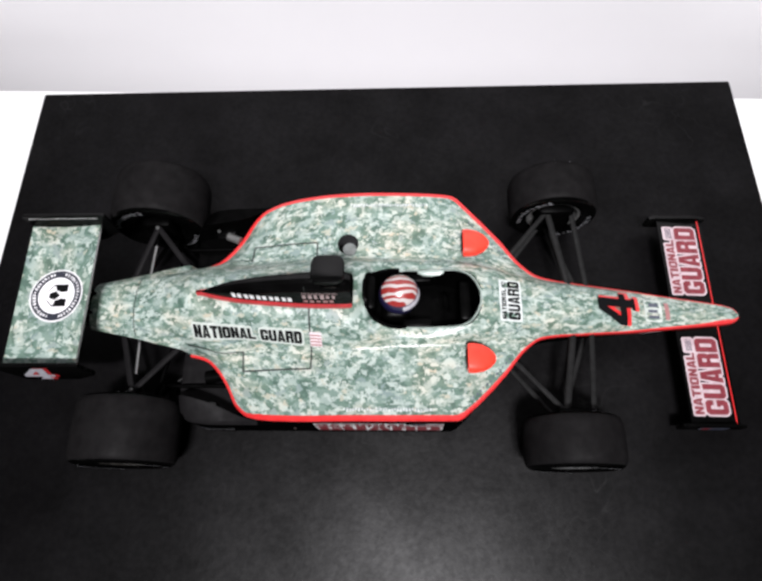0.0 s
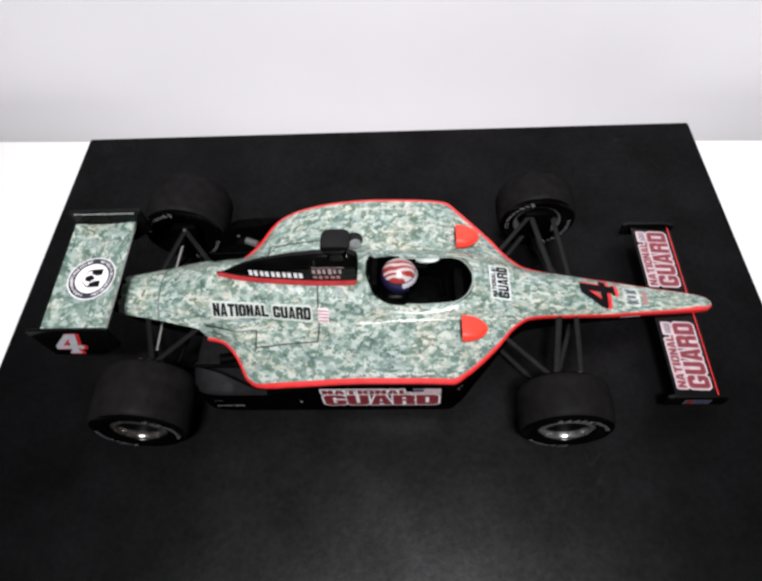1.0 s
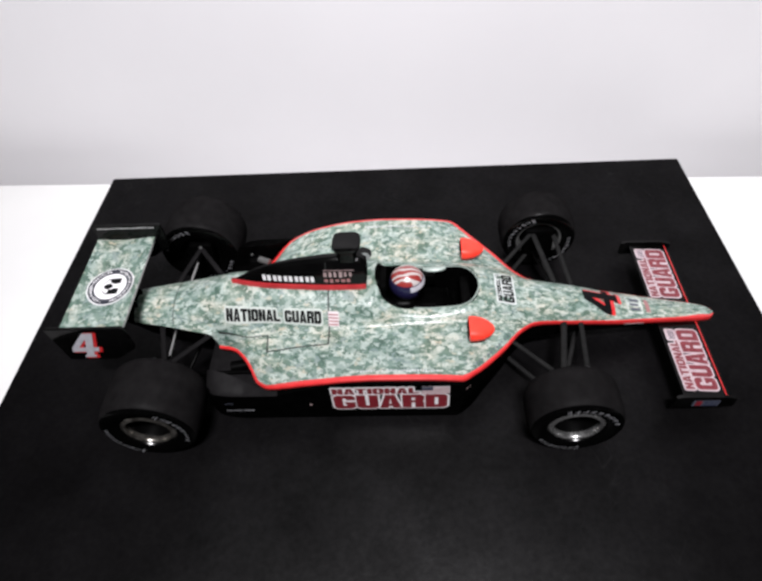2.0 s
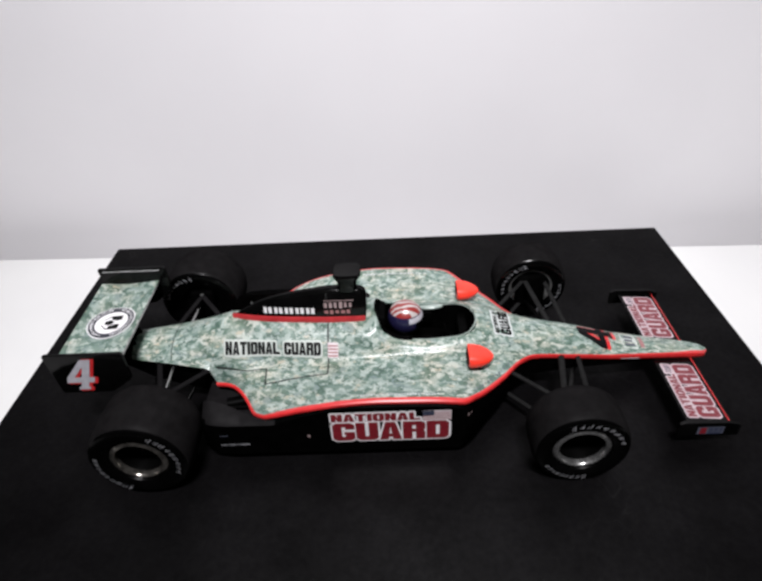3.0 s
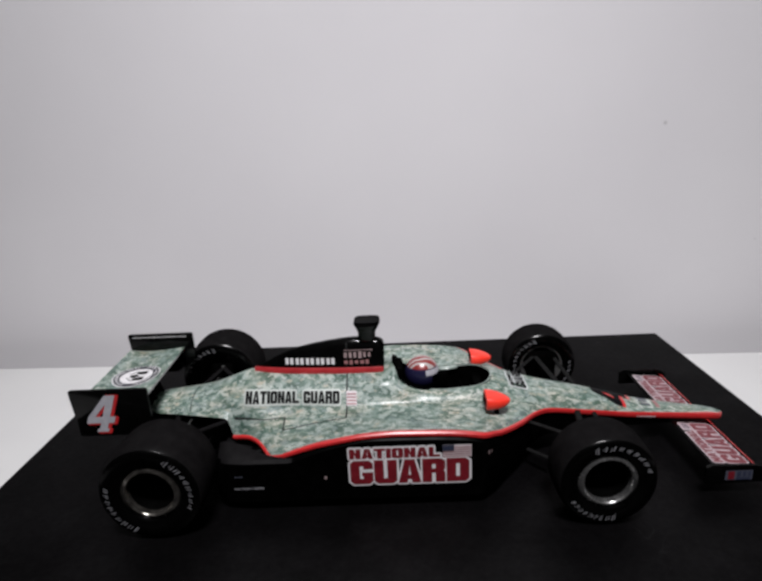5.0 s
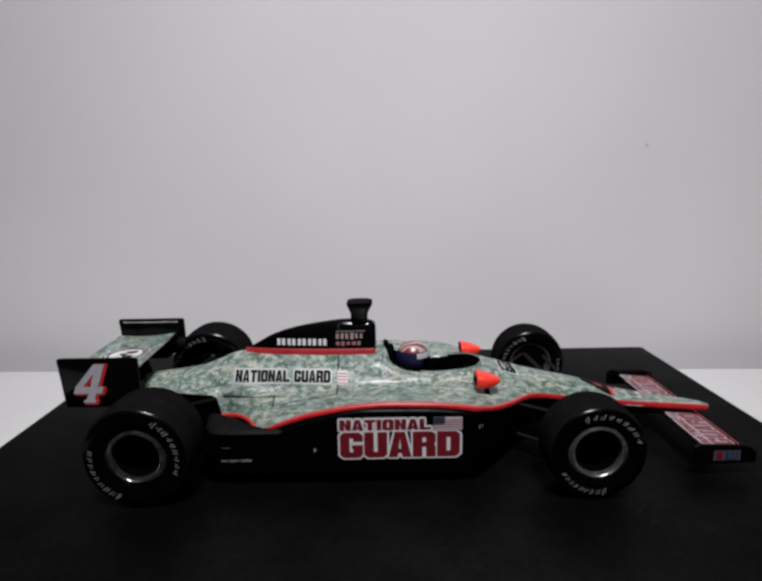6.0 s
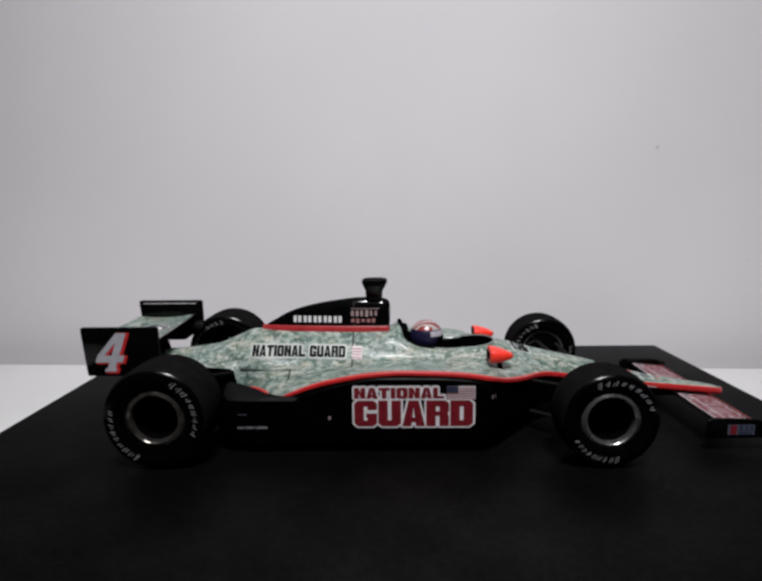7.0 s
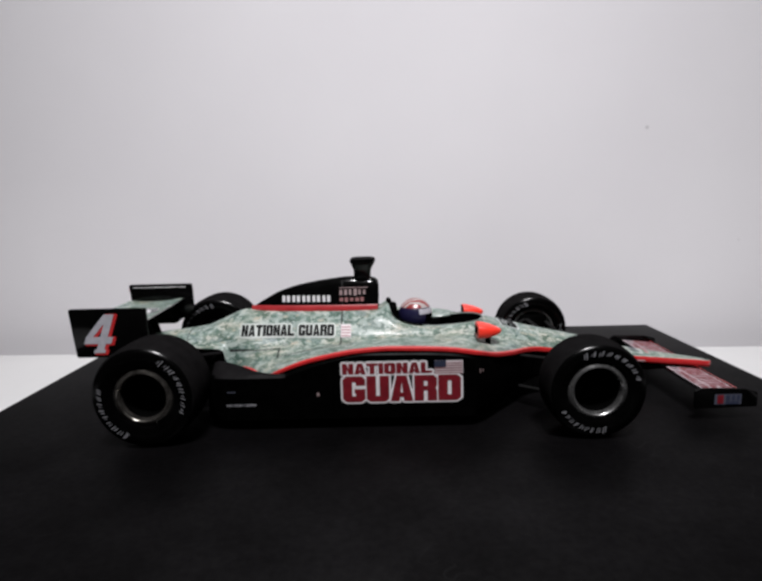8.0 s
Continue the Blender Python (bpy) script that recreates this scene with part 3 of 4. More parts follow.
# body shell with the cockpit opening
stations = sorted(set(np.round(np.concatenate([np.linspace(-0.103, 0.1588, 150), np.linspace(0.0075, 0.0135, 9), np.linspace(0.044, 0.0515, 9), np.linspace(0.150, 0.1588, 8)]), 5)))
bm = bmesh.new()
grid = []
for x in stations:
    ys, zs = section(x)
    span = np.concatenate([np.linspace(0, ys[1], 4)[:-1], np.linspace(ys[1], ys[3], 12)[:-1], np.linspace(ys[3], ys[5], 12)])
    heights = pchip(ys, zs, span)
    right = [bm.verts.new((x, -y, z)) for y, z in zip(span, heights)]
    left = [right[0]] + [bm.verts.new((x, spread(y), z - droop(y))) for y, z in zip(span[1:], heights[1:])]
    grid.append((right, left))
for (x, a), (x2, b) in zip(zip(stations, grid), list(zip(stations, grid))[1:]):
    hole = x >= COCKPIT[0] - 1e-6 and x2 <= COCKPIT[1] + 1e-6
    for p, q in zip(a, b):
        for i in range(len(p) - 1):
            if not (hole and i < 3):
                bm.faces.new((p[i], p[i + 1], q[i + 1], q[i]))
bmesh.ops.delete(bm, geom=[v for v in bm.verts if not v.link_faces], context="VERTS")
bm.faces.ensure_lookup_table()
body = part("body", bm, CAMO, race_car, "green, sage and tan digital camouflage body shell")

# lower tub, sidepod sides and undertray
LOW_Y = curve((-0.070, 0.030), (-0.066, 0.041), (-0.060, 0.0455), (-0.050, 0.0465), (0.040, 0.0465), (0.046, 0.0425), (0.052, 0.0355), (0.060, 0.0265),
              (0.069, 0.0160), (0.076, 0.0119), (0.093, 0.0097), (0.113, 0.0077), (0.126, 0.0062), (0.136, 0.0050), (0.145, 0.0040), (0.152, 0.0031), (0.1568, 0.0018))
LOW_TOP = curve((-0.070, 0.0100), (-0.066, 0.0190), (-0.0635, 0.0222), (-0.060, 0.0225), (-0.035, 0.0225), (-0.030, 0.0243), (-0.016, 0.0285), (0.0, 0.0310), (0.020, 0.0308), (0.035, 0.0298), (0.041, 0.0285),
                (0.052, 0.0252), (0.066, 0.0226), (0.079, 0.0204), (0.093, 0.0180), (0.113, 0.0148), (0.137, 0.0116), (0.1568, 0.0100))
LEDGE_Y = curve((-0.070, 0.0350), (-0.061, 0.0365), (-0.053, 0.0385), (-0.046, 0.0412), (-0.040, 0.0437), (-0.034, 0.0450))
LEDGE_RISE = curve((-0.070, 0.0038), (-0.063, 0.0037), (-0.058, 0.0030), (-0.0515, 0.0016), (-0.046, 0.0002), (-0.040, 0.0), (-0.034, 0.0))
LOW_BOTTOM = curve((-0.070, 0.0030), (0.045, 0.0030), (0.058, 0.0050), (0.075, 0.0085), (0.100, 0.0095), (0.135, 0.0085), (0.1568, 0.0088))
rings = []
for x in np.linspace(-0.070, 0.1568, 120):
    w, zt, zb = float(LOW_Y(x)), float(LOW_TOP(x)), float(LOW_BOTTOM(x))
    r = min(0.0012, w * 0.4, (zt - zb) * 0.4)
    dip = min(1.0, max(0.0, (w - 0.012) / 0.02))
    if x < -0.034:
        # the rear ledge slopes up to its inner edge, with a gap behind it
        y_in, z_in = min(float(LEDGE_Y(x)), w - r - 0.0003), zt + float(LEDGE_RISE(x))
        half = [(w * 0.35, 0.0130), (y_in - 0.0004, 0.0135), (y_in, z_in), (w - r, zt), (w, zt - r), (w, zb + r), (w - r, zb)]
        half = [(y, max(z, zb + 0.0005) if k < 5 else z) for k, (y, z) in enumerate(half)]
        if zt < 0.0150:
            half[0], half[1] = (w * 0.35, zt), (y_in - 0.0004, zt)
    else:
        half = [(w * 0.35, zt - 0.009 * dip), (w - r - 0.005 * dip, zt - 0.008 * dip), (w - r - 0.0012 * dip, zt - 0.0004 * dip), (w - r, zt), (w, zt - r), (w, zb + r), (w - r, zb)]
    rings.append([(x, spread(y), z - (droop(y) if k < 5 else 0.0)) for k, (y, z) in enumerate(half)] + [(x, -y, z) for y, z in reversed(half)])
tub = loft_bm(rings)
bmesh.ops.recalc_face_normals(tub, faces=tub.faces)
for f in tub.faces:
    c = f.calc_center_median()
    f.material_index = 1 if c.x < -0.034 and c.y < 0 and c.z > 0.012 and f.normal.z > 0.6 else 0
lower = part("lower_body", tub, [SATIN, MATT_GREY], race_car, "black plastic sidepod sides and floor")

# red trim line along the edge of the shell
def trim_bm(side):
    rings = []
    xs = np.concatenate([np.linspace(-0.0642, -0.036, 34), np.linspace(-0.034, 0.040, 30), np.linspace(0.0415, 0.08, 34), np.linspace(0.083, 0.152, 26), np.linspace(0.1533, 0.1588, 12)])
    for k, x in enumerate(xs):
        y, z = float(EDGE_Y(x)), float(EDGE_Z(x))
        d = 1e-4
        t = Vector((d, float(EDGE_Y(x + d)) - y if x < 0.1586 else -d, 0)).normalized()
        out = Vector((-t.y, t.x, 0))
        if out.y < 0:
            out = -out
        deep = float(np.interp(x, [-0.05, 0.03, 0.06, 0.11, 0.15, 0.158], [0.0015, 0.0016, 0.0018, 0.0023, 0.0026, 0.0026]))
        p = Vector((x, y, z))
        slim = float(np.interp(x, [0.06, 0.085], [1.0, 0.45]))
        inner = min(float(np.interp(x, [0.06, 0.085, 0.12, 0.14], [0.0011 if side < 0 else 0.0005, 0.0005, 0.0006, 0.0014 if side < 0 else 0.0003])), y * 0.6)
        wide = 1.0 if side < 0 else 1.9
        prof = [(-inner, 0.00012), (0.0003 * slim, 0.00018), (0.0009 * slim * wide, -0.0003), (0.0009 * slim * wide, -deep + 0.0003), (0.0005 * slim, -deep), (-inner, -deep)]
        ring = [p + out * a + Vector((0, 0, b)) for a, b in prof]
        rings.append([(q.x, spread(side * max(q.y, 0.0001)), q.z - droop(side * y) - (0.0004 if side > 0 else 0.0)) for q in ring])
    return loft_bm(rings)


for side in (-1, 1):
    part("edge_trim", trim_bm(side), RED, race_car, "bright red pinstripe edging")

# airbox fin
FIN_TOP = curve((-0.0545, 0.0426), (-0.050, 0.0452), (-0.043, 0.0489), (-0.031, 0.0524), (-0.020, 0.0542), (-0.010, 0.0552), (0.0, 0.0548), (0.002, 0.0542), (0.0032, 0.0530))
FIN_W = curve((-0.0545, 0.0004), (-0.048, 0.0019), (-0.040, 0.0032), (-0.025, 0.0046), (-0.012, 0.0054), (0.0, 0.0056), (0.0032, 0.0053))
FIN_BASE = 0.0402


def fin_y(x, z):
    top = float(FIN_TOP(x))
    t = max(0.0, min(1.0, (z - FIN_BASE) / (top - FIN_BASE)))
    return float(FIN_W(x)) * (1 - 0.35 * t ** 1.5) * math.sqrt(max(0.0, 1 - t ** 6))


rings = []
for x in np.linspace(-0.0545, 0.0032, 60):
    top = float(FIN_TOP(x))
    zs = [FIN_BASE + (top - FIN_BASE) * t for t in (0, 0.2, 0.4, 0.6, 0.75, 0.86, 0.93, 0.97, 0.992, 1.0)]
    half = [(x, fin_y(x, z), z) for z in zs]
    rings.append(half + [(a, -b, c) for a, b, c in reversed(half[:-1])])
fin = part("airbox_cover", loft_bm(rings), BLACK, race_car, "tall gloss black airbox and engine cover fin")
for side in (-1, 1):
    xs = np.linspace(-0.0560, 0.0030, 40)
    rings = []
    for x in xs:
        w = float(FIN_W(max(x, -0.0545)))
        rings.append([(x, side * (w + a), FIN_BASE + b) for a, b in ((-0.0008, 0.0024), (0.0001, 0.0024), (0.0005, 0.0018), (0.0007, 0.0004), (0.0008, -0.0010), (-0.0008, -0.0010))])
    part("fin_trim", loft_bm(rings), FIN_RED, race_car, "red line at the foot of the fin")
mouth = loft_bm([[(0.00325, y, z) for y, z in ((-0.0040, 0.0440), (0.0040, 0.0440), (0.0044, 0.0465), (0.0037, 0.0505), (0.0022, 0.0518), (-0.0022, 0.0518), (-0.0037, 0.0505), (-0.0044, 0.0465))],
                 [(0.00345, y, z) for y, z in ((-0.0036, 0.0445), (0.0036, 0.0445), (0.0040, 0.0465), (0.0033, 0.0501), (0.0020, 0.0513), (-0.0020, 0.0513), (-0.0033, 0.0501), (-0.0040, 0.0465))]])
part("air_intake", mouth, DARK_DISH, fin)

# roof camera
rings = []
for x0, x1, w, z in ((-0.0078, -0.0002, 0.0036, 0.0540), (-0.0078, 0.0000, 0.0038, 0.0580), (-0.0086, 0.0010, 0.0046, 0.0600), (-0.0096, 0.0022, 0.0054, 0.0622), (-0.0092, 0.0020, 0.0051, 0.0634), (-0.0080, 0.0008, 0.0040, 0.0638)):
    c, hx = (x0 + x1) / 2, (x1 - x0) / 2
    rings.append([(c + hx * math.copysign(abs(math.cos(a)) ** 0.5, math.cos(a)), w * math.copysign(abs(math.sin(a)) ** 0.5, math.sin(a)), z) for a in (math.tau * (k + 0.5) / 24 for k in range(24))])
part("roof_camera", loft_bm(rings), BLACK, race_car, "black onboard camera housing on the airbox")

# fuel filler on the far flank
filler = lathe_bm([(0.0, 0.0), (0.0, 0.0043), (-0.0006, 0.0043), (-0.0009, 0.0039), (-0.0009, 0.0)], 32)
bmesh.ops.transform(filler, matrix=pose(-0.0006, 0.0252, body_z(-0.0006, 0.0252) - 0.0003, -87), verts=filler.verts)
filler = part("fuel_filler", filler, BLACK, race_car, "round black fuel filler")
# flat grey disc, set off centre, stands for the light on the socket floor
cap = lathe_bm([(0.0, 0.0), (0.0, 0.0028), (-0.0004, 0.0026), (-0.0004, 0.0)], 24)
bmesh.ops.transform(cap, matrix=pose(0.0002, 0.0226, body_z(-0.0006, 0.0252) + 0.0005, -87), verts=cap.verts)
part("filler_lit_floor", cap, FILLER_LIT, filler, "grey disc coloured as the lit floor of the filler socket")

# cockpit well
rings = []
for deep, shrink in ((0.0006, 0.0), (-0.004, 0.0004), (-0.013, 0.0012), (-0.020, 0.0022)):
    ring = []
    for k in range(56):
        a = math.tau * k / 56
        x = 0.0295 + (0.0219 - shrink) * math.copysign(abs(math.cos(a)) ** 0.45, math.cos(a))
        y = min(float(RIM_Y(x)) - shrink, (0.0117 - shrink)) * math.copysign(abs(math.sin(a)) ** 0.4, math.sin(a))
        ring.append((x, y, float(RIM_Z(x)) + deep if deep > -0.01 else 0.034 + deep))
    rings.append(ring)
well = loft_bm(rings, caps=False)
well.faces.new([v for v in well.verts][-56:])
part("cockpit_well", well, SATIN, race_car, "deep matt black cockpit interior")
# padded rim of the opening: black behind, its highlight painted pale in front
rim = bmesh.new()
loop = []
for k in range(72):
    a = math.tau * k / 72
    x = 0.0295 + 0.0220 * math.copysign(abs(math.cos(a)) ** 0.5, math.cos(a))
    y = float(RIM_Y(x)) * math.copysign(min(1.0, abs(math.sin(a)) ** 0.35), math.sin(a))
    loop.append(Vector((x, y, body_z(x, abs(y) + 0.0001))))
rows = []
for k, p in enumerate(loop):
    along = (loop[(k + 1) % 72] - loop[k - 1]).normalized()
    out = along.cross(Vector((0, 0, 1))).normalized()
    up = out.cross(along)
    thick = 0.00036 if p.x > 0.021 else 0.0008
    rows.append([rim.verts.new(p + out * thick * math.cos(b) + up * thick * math.sin(b)) for b in (math.tau * j / 6 for j in range(6))])
for k in range(72):
    p, q = rows[k], rows[(k + 1) % 72]
    for j in range(6):
        rim.faces.new((p[j], p[(j + 1) % 6], q[(j + 1) % 6], q[j])).material_index = 1 if loop[k].x < 0.021 else 0
part("cockpit_rim", rim, [LIP, SATIN], race_car, "thin lip round the cockpit opening, highlight painted pale in front, black behind")
part("headrest", box_bm((0.0074, -0.0068, 0.0330), (0.0118, 0.0068, 0.0418), 0.0016), SATIN, race_car)
lip = loft_bm([[(x, 0.0108 + w * math.cos(a), body_z(x, 0.0119) - 0.0002 + 0.0009 * math.sin(a)) for a in (math.tau * k / 10 for k in range(10))] for x, w in ((0.0275, 0.0003), (0.0295, 0.0014), (0.0330, 0.0017), (0.0362, 0.0014), (0.0378, 0.0003))])
part("cockpit_shoulder", lip, LIP, race_car, "pale padded shoulder of the cockpit")
for side in (-1, 1):
    part("headrest_pad", box_bm((0.0215, side * 0.0093 - 0.0018, 0.0260), (0.0330, side * 0.0093 + 0.0018, 0.0322), 0.001), SATIN, race_car)
part("dashboard", box_bm((0.0435, -0.0080, 0.0260), (0.0480, 0.0080, 0.0320), 0.0012), SATIN, race_car)
sw = lathe_bm([(0.0, 0.0034), (0.0004, 0.0038), (0.0008, 0.0034), (0.0004, 0.0030)], 20, closed=True)
bmesh.ops.transform(sw, matrix=pose(0.0395, 0, 0.0285, 0, 0, 90) @ pose(0, 0, 0, -25), verts=sw.verts)
part("steering_wheel", sw, SATIN, race_car)

# mirrors
def mirror_bm(side):
    rings = []
    for x, w, h in ((0.0454, 0.0046, 0.0027), (0.0457, 0.0054, 0.0033), (0.0480, 0.0055, 0.0031), (0.0510, 0.0050, 0.0025), (0.0536, 0.0037, 0.0017), (0.0553, 0.0020, 0.0010), (0.0559, 0.0008, 0.0005)):
        rings.append([(x, side * 0.0236 + w * math.copysign(abs(math.cos(a)) ** 0.6, math.cos(a)), (0.0338 if side < 0 else 0.0328) - (x - 0.0452) * 0.05 + h * math.copysign(abs(math.sin(a)) ** 0.6, math.sin(a))) for a in (math.tau * k / 20 for k in range(20))])
    return loft_bm(rings)


for side in (-1, 1):
    mirror = part("mirror", mirror_bm(side), MIRROR_RED, race_car, "fluorescent red mirror housing")
    part("mirror_glass", box_bm((0.0451, side * 0.0236 - 0.0034, 0.0322), (0.0455, side * 0.0236 + 0.0034, 0.0354), 0.0001, 1), SATIN, mirror)
    part("mirror_stalk", rod_bm((0.0503, side * 0.0250, 0.0268), (0.0500, side * 0.0243, 0.0325), 0.0011), SATIN, mirror)

# gearbox, rear crash structure and exhausts under the tail
rings = []
for x, w, z0, z1 in ((-0.1115, 0.0035, 0.0165, 0.0225), (-0.106, 0.0050, 0.0140, 0.0245), (-0.099, 0.0075, 0.0110, 0.0262), (-0.085, 0.0105, 0.0070, 0.0268), (-0.066, 0.0140, 0.0040, 0.0262), (-0.045, 0.0180, 0.0035, 0.0255)):
    rings.append([(x, w * a, z0 + (z1 - z0) * b) for a, b in ((-0.7, 0), (0.7, 0), (1, 0.25), (1, 0.8), (0.75, 1), (-0.75, 1), (-1, 0.8), (-1, 0.25))])
part("gearbox", loft_bm(rings), SATIN, race_car, "matt black gearbox under the tail")
part("tail_bracket", box_bm((-0.1085, -0.0070, 0.0215), (-0.1015, 0.0070, 0.0285), 0.0015), SATIN, race_car)
for side in (-1, 1):
    part("tail_bolt", rod_bm((-0.1045, side * 0.0042, 0.0285), (-0.1045, side * 0.0042, 0.0293), 0.0012), BLACK, race_car)
    part("wheel_guard", box_bm((-0.0605, side * 0.040 - 0.0055, 0.0100), (-0.0520, side * 0.040 + 0.0035, 0.0165), 0.0016), BLACK, race_car)
    if side > 0:
        part("exhaust_pipe", rod_bm((-0.0545, 0.0350, 0.0180), (-0.0490, 0.0326, 0.0180), 0.0017, segments=16), DULL_METAL, race_car, "short dull metal exhaust pipe")
        part("exhaust_bolt", rod_bm((-0.0586, 0.0366, 0.0197), (-0.0580, 0.0363, 0.0202), 0.0006), DULL_METAL, race_car)
    else:
        part("exhaust_pipe", rod_bm((-0.0585, -0.0265, 0.0130), (-0.0440, -0.0245, 0.0140), 0.0026, segments=16), SATIN, race_car)


# wheels
def wheel(cx, side, axle, radius, half, mid_y, arcs, arcs_in, hole):
    """One wheel; its outer face looks to the car's flank."""
    at = pose(cx, side * mid_y, axle, 0, 0, 0 if side < 0 else 180)

    def put(bm):
        bmesh.ops.transform(bm, matrix=at, verts=bm.verts)
        return bm
    r = radius
    front = cx > 0
    lip = 0.0111 if front else 0.0114
    alloy = RIM_FRONT if front else RIM_REAR
    hub = part("wheel", put(lathe_bm([(-half + 0.0058, 0.0), (-half + 0.0058, 0.0022), (-half + 0.0070, 0.0026), (-half + 0.0080, hole - 0.0004), (half - 0.004, 0.0090), (half - 0.004, 0.0)], 40)), DARK_DISH, race_car, "black dished wheel")
    prof = [(-half + 0.0012, lip - 0.0003), (-half - 0.0002, lip + 0.0003), (-half - 0.0011, r * 0.71), (-half - 0.0013, r * 0.80), (-half - 0.0009, r * 0.885), (-half - 0.0001, r * 0.942), (-half + 0.0009, r * 0.970), (-half + 0.0024, r * 0.990), (-half * 0.4, r)]
    rubber = lathe_bm(prof + [(-a, q) for a, q in reversed(prof)], 72)
    for f in rubber.faces:
        c = f.calc_center_median()
        f.material_index = 1 if math.hypot(c.x, c.z) > r * 0.952 else 0
    tyre = part("tyre", put(rubber), [SIDEWALL, TREAD], hub, "black slick tyre with matt tread and glossy sidewall")
    part("rim", put(lathe_bm([(-half + 0.0016, lip), (-half + 0.0008, lip - 0.0001), (-half + 0.0004, lip - 0.0006), (-half - 0.0001, hole + 0.0012), (-half - 0.0003, hole + 0.0008), (-half - 0.0001, hole + 0.0005), (-half + 0.0005, hole + 0.0002), (-half + 0.0012, hole), (-half + 0.0022, hole - 0.0001)], 64)), alloy, hub, "satin alloy rim ring" if front else "bronzed alloy rim ring")
    part("barrel", put(lathe_bm([(-half + 0.0021, hole + 0.0001), (-half + 0.0030, hole - 0.0002), (-half + 0.0082, hole - 0.0004)], 48)), DARK_DISH, hub)
    part("inner_rim", put(lathe_bm([(half - 0.0016, 0.0112), (half - 0.0002, 0.0111), (half - 0.0004, 0.0102), (half - 0.0040, 0.0090)], 48)), DULL_METAL if front else SATIN, hub)
    part("wheel_nut", put(lathe_bm([(-half + 0.0048, 0.0), (-half + 0.0048, 0.0004), (-half + 0.0052, 0.0009), (-half + 0.0060, 0.0014)], 6)), BLACK, hub, "small black wheel nut")
    rr = r * 0.785
    for face, spans in (("out", arcs), ("in", arcs_in)):
        for a0, a1, count in spans:
            bm = bmesh.new()
            step = (a1 - a0) / count
            y = -half - 0.00145 if face == "out" else half + 0.00145
            rnd = random.Random(count + int(a0))
            for k in range(count):
                # the first of the marks is the tallest, thin pairs of bars follow
                last = count - 1 - k
                tall = (0.00135 if last == 0 else 0.00105 if last < 3 else 0.0009) * (1.0 if front else 1.08)
                shapes = [(0.08, rnd.uniform(0.10, 0.18), -tall * rnd.uniform(0.7, 1.0), tall), (rnd.uniform(0.36, 0.52), rnd.uniform(0.09, 0.16), -tall * rnd.uniform(0.2, 1.0), tall * rnd.uniform(0.3, 1.0))]
                for j, width, lo, hi in shapes:
                    b0, b1 = radians(a0 + step * (k + j)), radians(a0 + step * (k + j + width))
                    lean = radians(step * 0.12)
                    bm.faces.new([bm.verts.new((q * math.cos(b), y, q * math.sin(b))) for q, b in ((rr + lo, b0 + lean), (rr + hi, b0 - lean), (rr + hi, b1 - lean), (rr + lo, b1 + lean))])
            part("tyre_marking", put(bm), GREY_INK, hub, "worn pale sidewall marking", smooth=False)
    return hub


wheel(-0.0848, -1, 0.0193, 0.0199, 0.0113, 0.0492, ((-22, 66, 9), (166, 252, 9)), ((15, 92, 8), (195, 272, 8)), 0.0086)
wheel(-0.0853, 1, 0.0198, 0.0204, 0.0113, 0.0495, ((-22, 66, 9), (166, 252, 9)), ((15, 92, 8), (195, 272, 8)), 0.0086)
wheel(0.0848, -1, 0.0180, 0.0186, 0.0083, 0.0522, ((17, 120, 9), (208, 284, 9)), ((-8, 80, 9), (170, 256, 9)), 0.0085)
wheel(0.0862, 1, 0.0180, 0.0186, 0.0083, 0.0508, ((17, 120, 9), (208, 284, 9)), ((-8, 80, 9), (170, 256, 9)), 0.0085)

